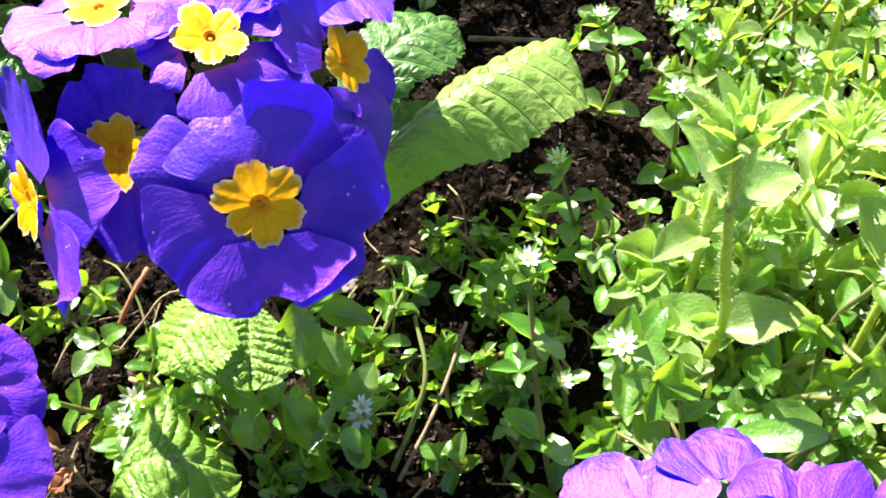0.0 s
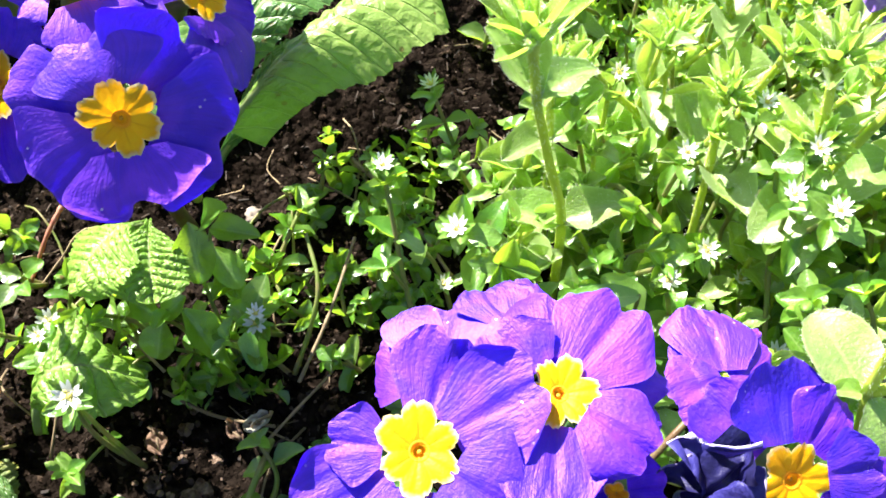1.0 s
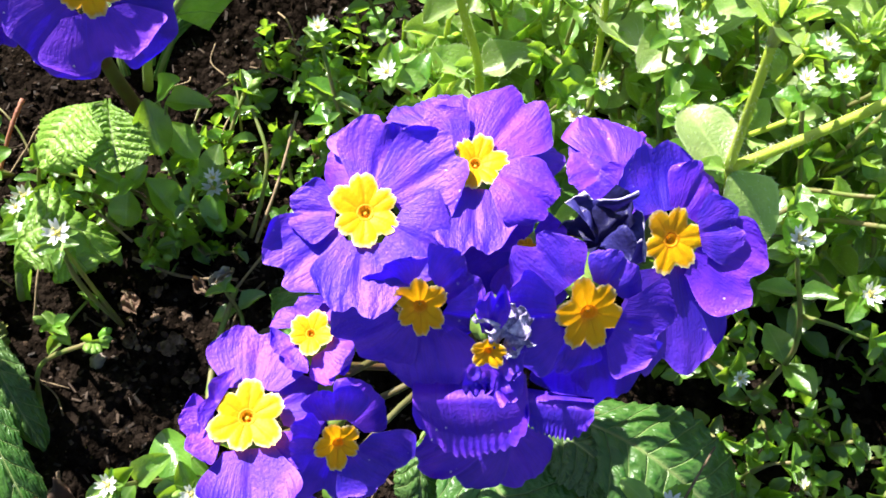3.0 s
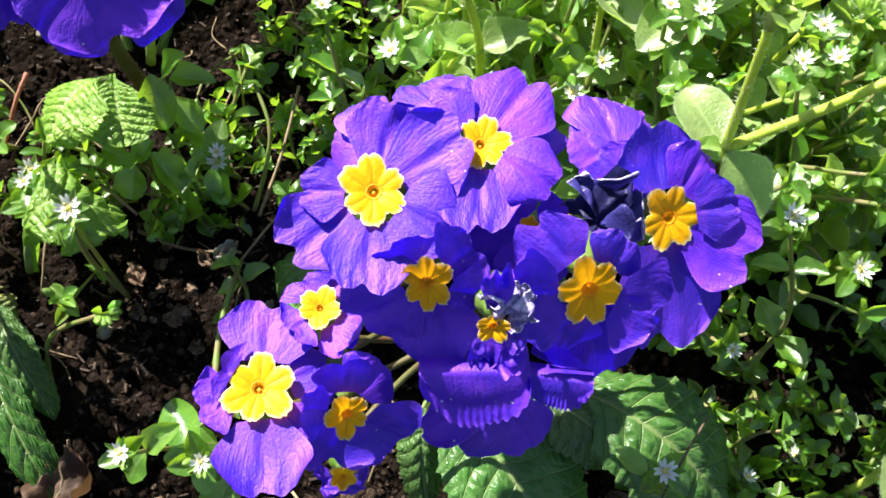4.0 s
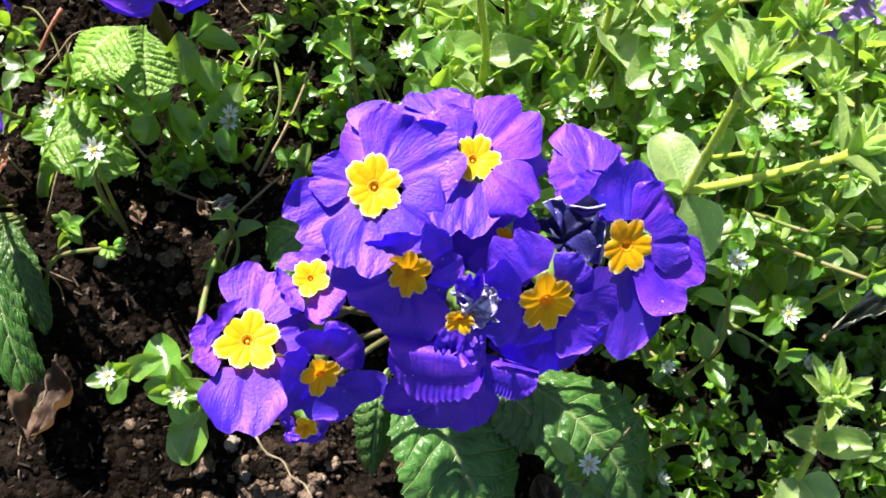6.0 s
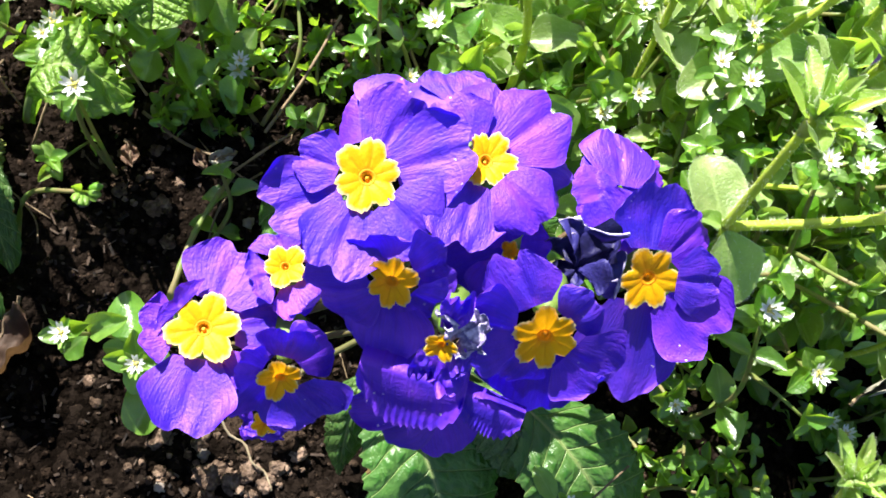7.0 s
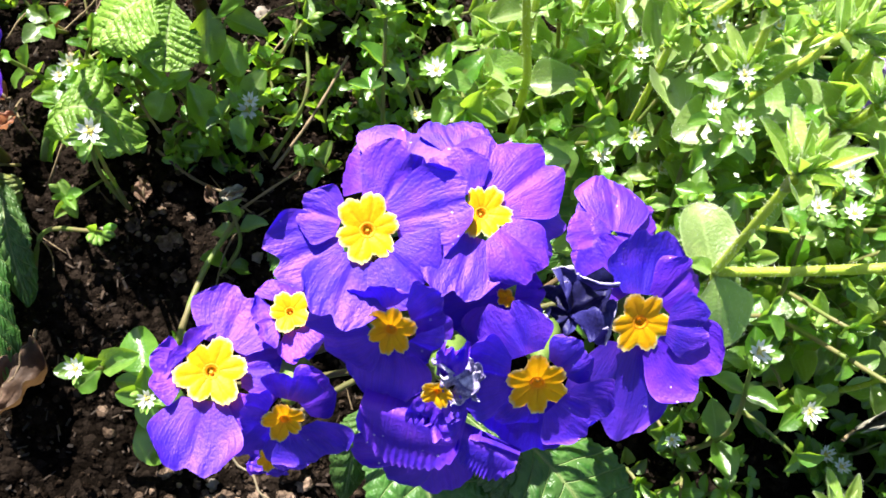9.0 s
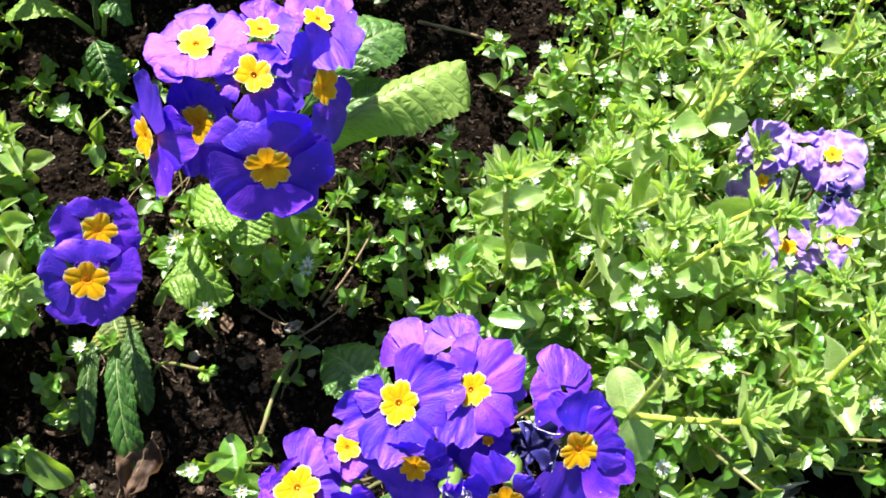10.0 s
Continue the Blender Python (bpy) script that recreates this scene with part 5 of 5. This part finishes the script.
# the rest of the mouse-ear heads over the mat
rng = random.Random(68)
for x, y, z in ((0.104, 0.103, 0.098), (0.122, 0.117, 0.095), (0.139, 0.104, 0.100), (0.066, 0.117, 0.092), (0.101, 0.132, 0.086), (0.171, 0.118, 0.092), (0.193, 0.092, 0.096),
                (0.158, 0.086, 0.098), (0.178, 0.052, 0.092), (0.120, 0.086, 0.100), (0.165, 0.150, 0.080), (0.215, 0.060, 0.090), (0.150, 0.190, 0.066), (0.120, 0.195, 0.064)):
    a, out = rng.uniform(0, 6.3), rng.uniform(0.006, 0.016)
    dx, dy = out * math.cos(a), out * math.sin(a)
    mouse_ear((x + dx, y + dy, 0.010), [(x + dx * 0.8, y + dy * 0.8, z * 0.45), (x + dx * 0.35, y + dy * 0.35, z - 0.020)], rng.randrange(10 ** 6), rng.uniform(0.015, 0.021),
              [((x, y, z), (rng.uniform(-0.3, 0.3), rng.uniform(-0.3, 0.3), 1), rng.uniform(0.009, 0.0125), 2)])


rng = random.Random(55)
for x0, x1, y0, y1, count, h0, h1, size in ((0.078, 0.240, 0.045, 0.130, 30, 0.045, 0.092, 0.0125), (0.085, 0.240, 0.130, 0.205, 24, 0.030, 0.070, 0.0098), (0.128, 0.235, 0.030, 0.070, 16, 0.050, 0.090, 0.0120), (0.150, 0.235, -0.065, -0.030, 3, 0.012, 0.030, 0.0105),
                                            (0.045, 0.085, 0.085, 0.140, 6, 0.035, 0.065, 0.0115), (0.090, 0.240, 0.200, 0.270, 12, 0.030, 0.060, 0.0120)):
    made = 0
    while made < count:
        x, y = rng.uniform(x0, x1), rng.uniform(y0, y1)
        if clear_of(x, y):
            h, a, out = rng.uniform(h0, h1), rng.uniform(0, 6.3), rng.uniform(0.002, 0.016)
            rosette((x, y, soil_height(x, y) - 0.002), (x + out * math.cos(a), y + out * math.sin(a), 0.010 + h), size * rng.uniform(0.8, 1.2), rng.randrange(10 ** 6), rng.choice((3, 4, 4)), rng.choice((3, 5, 7)))
            made += 1


# ---- loose things on the soil ----
def clod_stuff(name, count, size0, size1, mat, label, seed, box, flat=1.0):
    """Crumbs scattered over the soil, one joined mesh."""
    rng = random.Random(seed)
    bm = bmesh.new()
    bmesh.ops.create_icosphere(bm, subdivisions=1, radius=1.0)
    base = np.array([v.co[:] for v in bm.verts])
    faces = [[v.index for v in f.verts] for f in bm.faces]
    bm.free()
    vs, fs = [], []
    for i in range(count):
        x, y = rng.uniform(box[0], box[1]), rng.uniform(box[2], box[3])
        s = size0 + (size1 - size0) * rng.random() ** 3
        k = np.array([rng.uniform(0.7, 1.3), rng.uniform(0.7, 1.3), rng.uniform(0.5, 0.9) * flat]) * s
        r = np.array(Euler((rng.uniform(0, 6), rng.uniform(-0.5, 0.5), rng.uniform(0, 6))).to_matrix())
        b = base * np.array([[rng.uniform(0.75, 1.2)] for _ in range(len(base))])
        v = (b * k) @ r.T + np.array([x, y, soil_height(x, y) + s * 0.25 * flat])
        n = len(vs) * len(base)
        vs.append(v)
        fs += [tuple(q + n for q in f) for f in faces]
    ob = new(name, mesh_of(name, np.concatenate(vs), fs, None, mat, False))
    tagged(ob, label, "soil", "", "stuff")


clod_stuff("soil_crumbs", 15000, 0.0003, 0.0017, M_CLOD, "loose crumbs of dry garden soil", 3, (-0.19, 0.14, -0.09, 0.26))


def clod(x, y, s, seed, mat, name, label, cat, group):
    """One lump, with pits and bumps."""
    rng = random.Random(seed)
    bm = bmesh.new()
    bmesh.ops.create_icosphere(bm, subdivisions=3, radius=1.0)
    off = Vector((rng.uniform(0, 90), 0, 0))
    for v in bm.verts:
        n = v.co.normalized()
        v.co = n * s * (1 + 0.45 * noise.noise(n * 1.6 + off) + 0.34 * noise.noise(n * 3.8 + off) + 0.16 * noise.noise(n * 9 + off))
        v.co.z *= 0.7
    me = bpy.data.meshes.new(name)
    bm.to_mesh(me)
    bm.free()
    me.materials.append(mat)
    me.polygons.foreach_set("use_smooth", [True] * len(me.polygons))
    ob = new(name, me)
    ob.matrix_basis = pose(x, y, soil_height(x, y) + s * 0.25, 0, 0, rng.uniform(0, 360))
    tagged(ob, label, cat, group)


rng = random.Random(9)
for i in range(40):
    x, y = rng.uniform(-0.10, 0.075), rng.uniform(-0.075, 0.235)
    clod(x, y, 0.0022 + 0.0042 * rng.random() ** 2.2, i, M_CLOD, "soil_clod", "crumbly lump of dark brown soil", "soil", "lumps of soil")
for i in range(14):
    x, y = rng.uniform(-0.09, 0.06), rng.uniform(-0.07, 0.22)
    clod(x, y, rng.uniform(0.0015, 0.0030), 200 + i, M_PEBBLE, "pebble", "small pale grey-brown pebble in the soil", "pebble", "pebbles in the soil")


# lumps for the patches that catch the sun, brightness put into their colour
M_SUNLIT_CLOD = soil_material("sunlit_soil_clod", (0.045, 0.030, 0.021), (0.21, 0.148, 0.108))
rng = random.Random(12)
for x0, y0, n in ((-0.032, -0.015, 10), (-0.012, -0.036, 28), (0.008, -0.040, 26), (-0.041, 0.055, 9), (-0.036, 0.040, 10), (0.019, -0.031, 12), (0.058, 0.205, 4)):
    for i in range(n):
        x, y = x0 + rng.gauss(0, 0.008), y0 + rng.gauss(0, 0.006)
        clod(x, y, 0.0008 + 0.0024 * rng.random() ** 2, 400 + i + int(x0 * 1000), M_SUNLIT_CLOD, "soil_clod", "lump of dry brown soil, coloured paler as sunlit", "soil", "lumps of soil")


def chip_stuff():
    """Splinters of bark and fibre mixed into the soil."""
    rng = random.Random(21)
    pieces = []
    for _ in range(3200):
        x, y = rng.uniform(-0.16, 0.11), rng.uniform(-0.085, 0.25)
        L, w = 0.0008 + 0.0040 * rng.random() ** 3, rng.uniform(0.0003, 0.0011)
        m = pose(x, y, soil_height(x, y) + 0.0007, rng.uniform(-25, 25), rng.uniform(-25, 25), rng.uniform(0, 360))
        a, b, h = L / 2, w / 2, w * 0.3
        k = rng.uniform(0.3, 0.9)
        v = [(-a, -b, -h), (a, -b * k, -h), (a * 0.9, b, -h), (-a * 0.8, b * k, -h), (-a, -b, h), (a, -b * k, h), (a * 0.9, b, h), (-a * 0.8, b * k, h)]
        pieces.append(([m @ Vector(p) for p in v], [(0, 1, 2, 3), (7, 6, 5, 4), (0, 4, 5, 1), (1, 5, 6, 2), (2, 6, 7, 3), (3, 7, 4, 0)]))
    v, f, _ = join(pieces)
    ob = new("bark_chips", mesh_of("bark_chips", v, f, None, M_CHIP, False))
    tagged(ob, "dark splinters of bark and fibre strewn in the soil", "mulch", "", "stuff")


chip_stuff()


def dead_leaf(at, length, width, seed, turn, mat, label, curl=0.5, lift=0.004):
    rng = random.Random(seed)
    ph = rng.uniform(0, 40)

    def f(u, v):
        w = width / 2 * (math.sin(math.pi * min(1.0, v * 0.94 + 0.04)) ** 0.6) * (1 + 0.25 * noise.noise(Vector((v * 4, ph, u))))
        n1 = noise.noise(Vector((u * 1.6, v * 2.6 + ph, ph)))
        return (u * w, length * v, curl * w * u * u + n1 * length * 0.42 + 0.14 * length * noise.noise(Vector((u * 4, v * 6, ph))) + 0.03 * length * math.sin(14 * v + 6 * abs(u)))

    ob = new("dead_leaf", mesh_of("dead_leaf", *sheet(20, 26, f), mat))
    ob.matrix_basis = pose(*at, rng.uniform(-6, 10), rng.uniform(-8, 8), turn)
    line = [Vector(f(0.0, k / 12)) + Vector((0, 0, -0.0002)) for k in range(13)]
    line.insert(0, line[0] + Vector((0.001, -length * 0.15, 0.0008)))
    v2, f2 = tube(line, [0.0006 - 0.0004 * k / 13 for k in range(14)], 6)
    part("midrib", mesh_of("midrib", v2, f2, None, M_TWIG), ob)
    return tagged(ob, label, "dead leaf", "dead leaves in the bed")


def ground_at(x, y, up=0.004):
    return (x, y, soil_height(x, y) + up)


dead_leaf(ground_at(-0.066, 0.003, 0.006), 0.024, 0.018, 1, 170, M_DEAD, "shrivelled brown leaf end lying on the soil")
dead_leaf(ground_at(-0.112, 0.024, 0.010), 0.014, 0.010, 2, 250, M_DEAD, "curled russet dead leaf among the weeds")
dead_leaf(ground_at(-0.112, 0.002, 0.005), 0.013, 0.008, 3, 280, M_DEAD, "thin brown dead leaf, pointed and dry")
dead_leaf((0.172, 0.006, 0.066), 0.026, 0.007, 4, -60, M_DRY, "ribbed silvery dry leaf caught on the weeds", 0.9)
dead_leaf(ground_at(-0.022, 0.056, 0.008), 0.007, 0.004, 5, 40, M_DEAD, "small curled dry leaf on a dead stem")
dead_leaf(ground_at(-0.014, 0.062, 0.008), 0.008, 0.005, 6, 120, M_DRY, "small pale papery dead leaf")
dead_leaf(ground_at(-0.048, 0.062, 0.006), 0.008, 0.006, 7, 200, M_DEAD, "small crumpled brown leaf")
dead_leaf(ground_at(0.094, -0.048, 0.006), 0.018, 0.012, 8, 20, M_DEAD, "brown dead leaf under the primrose leaves")
dead_leaf(ground_at(-0.093, 0.078, 0.014), 0.008, 0.006, 11, 60, M_RUSSET, "small curled reddish leaf")
dead_leaf(ground_at(-0.089, 0.073, 0.012), 0.007, 0.005, 12, 150, M_RUSSET, "small curled reddish leaf")
dead_leaf((0.205, 0.160, 0.040), 0.016, 0.012, 10, 30, M_DEAD, "brown leaf between the weeds")


def twig(pts, r0, r1, mat, label, n=14):
    line = curve_points(pts, n)
    o = line[0]
    v, f = tube([p - o for p in line], [(r0 + (r1 - r0) * i / n) * (1 + 0.15 * math.sin(i * 2.3)) for i in range(n + 1)], 7)
    ob = new("twig", mesh_of("twig", v, f, None, mat))
    ob.matrix_basis = Matrix.Translation(o)
    return tagged(ob, label, "twig", "dead stems on the soil")


twig([(-0.022, 0.002, 0.030), (-0.020, 0.014, 0.036), (-0.018, 0.032, 0.032), (-0.012, 0.053, 0.026)], 0.0011, 0.0008, M_CHICK_STEM, "pale green weed stem leaning over the soil")
twig([(-0.008, 0.076, 0.014), (-0.002, 0.088, 0.022), (0.001, 0.098, 0.030), (-0.002, 0.112, 0.034)], 0.0008, 0.0006, M_CHICK_STEM, "brown-green weed stem rising from the soil")
twig([(-0.045, 0.072, 0.018), (-0.030, 0.064, 0.017), (-0.012, 0.058, 0.022)], 0.0006, 0.0005, M_TWIG, "thin brown dead stem")
twig([(-0.006, 0.072, 0.018), (0.004, 0.090, 0.026), (0.012, 0.112, 0.030)], 0.0006, 0.0005, M_TWIG, "brown trailing chickweed stem")
twig([(0.010, 0.150, 0.016), (0.026, 0.128, 0.020), (0.040, 0.100, 0.024)], 0.0008, 0.0006, M_TWIG, "long brown trailing stem")
twig([(-0.080, 0.100, 0.020), (-0.060, 0.092, 0.022), (-0.045, 0.078, 0.018)], 0.0008, 0.0005, M_TWIG, "dark brown trailing stem")
twig([(0.015, 0.225, 0.018), (0.040, 0.222, 0.020), (0.060, 0.220, 0.018)], 0.0010, 0.0007, M_TWIG, "grey-brown twig on the soil")
twig([(0.088, -0.046, 0.048), (0.096, -0.034, 0.064), (0.108, -0.022, 0.060)], 0.0004, 0.0003, M_TWIG, "brown dead stem crossing the leaves")
twig([(-0.003, -0.018, 0.020), (0.001, -0.024, 0.017), (0.006, -0.026, 0.015), (0.009, -0.031, 0.014), (0.013, -0.033, 0.012), (0.016, -0.038, 0.012)], 0.0004, 0.0003, M_PALE_TWIG, "knotted bleached stem on the soil")
twig([(-0.076, 0.128, 0.032), (-0.081, 0.120, 0.028), (-0.088, 0.110, 0.018)], 0.0008, 0.0006, M_RUSSET, "short orange-brown weed stem")
rng = random.Random(47)
for i in range(24):
    x, y = rng.uniform(-0.10, 0.05), rng.uniform(0.055, 0.150)
    a, L = rng.uniform(0, 6.3), rng.uniform(0.014, 0.040)
    p = [ground_at(x + L * t * math.cos(a + 0.4 * t), y + L * t * math.sin(a + 0.4 * t), 0.002 + 0.008 * math.sin(3 * t)) for t in (0, 0.4, 0.7, 1)]
    twig(p, rng.uniform(0.0003, 0.0005), 0.0003, rng.choice((M_TWIG, M_TWIG, M_CHICK_STEM)), "thin trailing weed stem over the soil", 12)
rng = random.Random(31)
for i in range(26):
    x, y = rng.uniform(-0.10, 0.07), rng.uniform(-0.06, 0.20)
    a, L = rng.uniform(0, 6.3), rng.uniform(0.008, 0.024)
    p = [ground_at(x + L * t * math.cos(a) + 0.002 * math.sin(t * 5 + i), y + L * t * math.sin(a), 0.001) for t in (0, 0.5, 1)]
    twig(p, 0.0003, 0.0002, M_TWIG, "fine dry root fibre on the soil", 8)


# ---- shoots at known places ----
def near(root_dx, root_dy, tip):
    x, y = tip[0] + root_dx, tip[1] + root_dy
    return (x, y, soil_height(x, y) - 0.002)


def placed(tip, dx, dy, pairs, leaf, seed, bloom=True, buds=1, side=1, crown=4, label=""):
    sprig(near(dx, dy, tip), tip, pairs, leaf, seed, bloom, buds, side, crown, label)


placed((0.024, 0.098, 0.080), 0.012, -0.030, 3, 0.010, 901, True, 3)
placed((-0.014, 0.050, 0.032), -0.004, -0.016, 2, 0.009, 902, False, 0, 0, 4)
placed((-0.015, 0.083, 0.036), 0.006, -0.006, 2, 0.012, 903, True, 0)
placed((0.041, 0.077, 0.090), 0.012, 0.004, 3, 0.012, 904)
placed((0.126, 0.011, 0.098), 0.010, -0.012, 3, 0.012, 905)
placed((0.125, 0.002, 0.038), 0.004, 0.012, 2, 0.011, 906)
placed((0.135, 0.046, 0.108), 0.010, 0.010, 4, 0.012, 907)
placed((0.115, 0.065, 0.109), 0.005, 0.012, 4, 0.012, 908)
placed((0.092, -0.034, 0.060), 0.012, 0.010, 2, 0.010, 909)
placed((0.117, 0.082, 0.104), 0.000, 0.012, 4, 0.012, 910)
placed((0.096, 0.074, 0.080), -0.004, 0.012, 3, 0.012, 911)
placed((0.150, 0.007, 0.074), 0.010, 0.010, 3, 0.012, 912)
placed((-0.040, -0.008, 0.052), 0.024, 0.010, 2, 0.012, 913)
placed((-0.022, -0.012, 0.050), 0.010, 0.004, 2, 0.012, 914, True, 2)
placed((-0.045, 0.029, 0.058), -0.030, -0.004, 0, 0.007, 915, False, 6, 0, 2, "thin chickweed stalk with round seed heads")
placed((-0.056, 0.062, 0.040), -0.014, 0.010, 2, 0.011, 916, True, 1)
placed((-0.070, 0.080, 0.040), -0.004, 0.004, 2, 0.012, 917, True)
placed((0.054, 0.200, 0.050), 0.004, -0.004, 3, 0.012, 918, True, 2)
placed((0.085, 0.192, 0.050), 0.004, -0.004, 3, 0.013, 919, True, 2)
placed((0.072, 0.172, 0.050), 0.006, 0.004, 3, 0.012, 920, True, 1)
placed((-0.124, 0.128, 0.050), -0.004, 0.006, 3, 0.011, 921, True, 1)
placed((-0.150, 0.110, 0.050), -0.004, 0.006, 3, 0.012, 922, True, 1)
placed((-0.100, 0.034, 0.030), -0.006, 0.004, 2, 0.010, 923, True, 0)
placed((-0.110, 0.020, 0.026), -0.008, 0.002, 2, 0.010, 924, False, 0)
placed((-0.088, 0.038, 0.034), -0.004, 0.006, 2, 0.009, 925, False, 1)
placed((-0.104, 0.006, 0.024), -0.006, 0.004, 2, 0.009, 926, False, 0)
placed((-0.064, 0.046, 0.032), -0.006, 0.006, 2, 0.009, 927, False, 1)


# ---- broad-leaved shoots at known places ----
def leafy(root, leaves, seed, label, bloom=None):
    """A weed with a few broad smooth leaves at known places: (base, tip, shape); one stem runs to each base."""
    rng = random.Random(seed)
    th = thing("chickweed", root, label, "weed", "chickweed in the bed")
    o = Vector(root)
    for base, tip, kind in leaves:
        b, t = Vector(base), Vector(tip)
        mid = o.lerp(b, 0.55) + Vector((rng.uniform(-1, 1), rng.uniform(-1, 1), 0.8)) * 0.0025
        rod("stem", [o, mid, b], (0.0008, 0.0005), M_CHICK_STEM, th, 8, 6)
        y = t - b
        side = y.cross(Vector((rng.uniform(-0.3, 0.3), rng.uniform(-0.5, 0.1), 1)))
        m = basis(b - o, side, side.cross(y))
        k = y.length
        part("leaf", SMOOTH_LEAVES[kind], th, m @ Matrix.Diagonal((k, k, k, 1)))
    if bloom:
        fl = part("flower", COROLLA, th, basis(Vector(bloom) - o, (1, 0.2, 0), (0.1, -0.3, 1)) @ Matrix.Diagonal((1.2, 1.2, 1.2, 1)), "white star flower")
        part("calyx", CALYX, fl)
        part("ovary", OVARY, fl)
    return th


SMOOTH_LEAVES = [mesh_of("leaf", *r, M_CHICK) for r in (ovate(0.62, 0.30, 0.12, 0.0, 8, 14, 0.10, 0.0, 0.5), ovate(0.50, 0.50, 0.30, 0.2, 8, 14, 0.16, 1.5, 0.52), ovate(0.80, 0.24, 0.22, 0.0, 8, 14, 0.12, 3.0, 0.42), ovate(0.36, 0.12, 0.08, 0.0, 8, 14, 0.05, 2.0, 0.36))]
leafy((-0.030, 0.108, 0.012), (((-0.0310, 0.1060, 0.0540), (-0.0290, 0.0920, 0.0430), 0), ((-0.0270, 0.1040, 0.0550), (-0.0190, 0.1030, 0.0670), 0), ((-0.0240, 0.1020, 0.0570), (-0.0105, 0.0985, 0.0600), 1),
                               ((-0.0260, 0.1030, 0.0450), (-0.0190, 0.0930, 0.0380), 0)), 1, "glossy chickweed with broad lime leaves beside a pale primrose leaf")
leafy((-0.038, 0.090, 0.012), (((-0.0405, 0.0850, 0.0400), (-0.0490, 0.0890, 0.0440), 0), ((-0.0400, 0.0850, 0.0400), (-0.0330, 0.0880, 0.0460), 0), ((-0.0405, 0.0845, 0.0390), (-0.0435, 0.0745, 0.0330), 2),
                               ((-0.0350, 0.0870, 0.0400), (-0.0250, 0.0755, 0.0290), 1), ((-0.0385, 0.0860, 0.0420), (-0.0410, 0.0800, 0.0450), 0)), 2, "lime-green chickweed shoot with curled broad leaves")
leafy((-0.012, 0.090, 0.012), (((-0.0165, 0.0855, 0.0360), (-0.0120, 0.0950, 0.0430), 0), ((-0.0160, 0.0830, 0.0360), (-0.0150, 0.0710, 0.0290), 0), ((-0.0170, 0.0850, 0.0350), (-0.0235, 0.0900, 0.0370), 2)), 3,
      "green chickweed with long drooping leaves", (-0.0150, 0.0820, 0.0385))
leafy((-0.086, 0.112, 0.012), (((-0.0885, 0.1090, 0.0240), (-0.0960, 0.1110, 0.0260), 2), ((-0.0870, 0.1090, 0.0250), (-0.0810, 0.1110, 0.0300), 2), ((-0.0870, 0.1060, 0.0250), (-0.0830, 0.1000, 0.0300), 0),
                               ((-0.0880, 0.1060, 0.0240), (-0.0940, 0.0990, 0.0260), 2)), 4, "low chickweed with small rounded leaves")
leafy((-0.070, 0.084, 0.012), (((-0.0710, 0.0815, 0.0300), (-0.0645, 0.0880, 0.0420), 0), ((-0.0715, 0.0805, 0.0300), (-0.0815, 0.0760, 0.0360), 0), ((-0.0700, 0.0810, 0.0300), (-0.0640, 0.0790, 0.0340), 1),
                               ((-0.0720, 0.0815, 0.0300), (-0.0790, 0.0860, 0.0370), 2)), 5, "bright chickweed shoot opening round a white flower", (-0.0710, 0.0860, 0.0400))
leafy((-0.020, -0.008, 0.014), (((-0.0250, -0.0070, 0.0400), (-0.0330, 0.0090, 0.0400), 0), ((-0.0180, -0.0130, 0.0300), (-0.0265, -0.0290, 0.0200), 0)), 6, "dark green weed leaf standing over bare soil")
leafy((-0.050, 0.052, 0.012), (((-0.0465, 0.0470, 0.0800), (-0.0510, 0.0440, 0.0830), 0), ((-0.0455, 0.0470, 0.0800), (-0.0410, 0.0450, 0.0830), 1), ((-0.0460, 0.0465, 0.0780), (-0.0470, 0.0410, 0.0780), 0)), 7,
      "pale chickweed shoot with a white flower over a crinkled leaf", (-0.0435, 0.0455, 0.0880))
leafy((-0.116, -0.006, 0.012), (((-0.1110, -0.0090, 0.0300), (-0.0910, -0.0215, 0.0220), 1), ((-0.1120, -0.0080, 0.0280), (-0.1220, -0.0130, 0.0300), 2)), 8, "smooth spoon-shaped weed leaf beside dead leaves")
leafy((0.086, 0.070, 0.012), (((0.0785, 0.0600, 0.0885), (0.0600, 0.0607, 0.0857), 3), ((0.0830, 0.0640, 0.0700), (0.0740, 0.0720, 0.0760), 0)), 9, "weed with one narrow leaf shining in the sun")
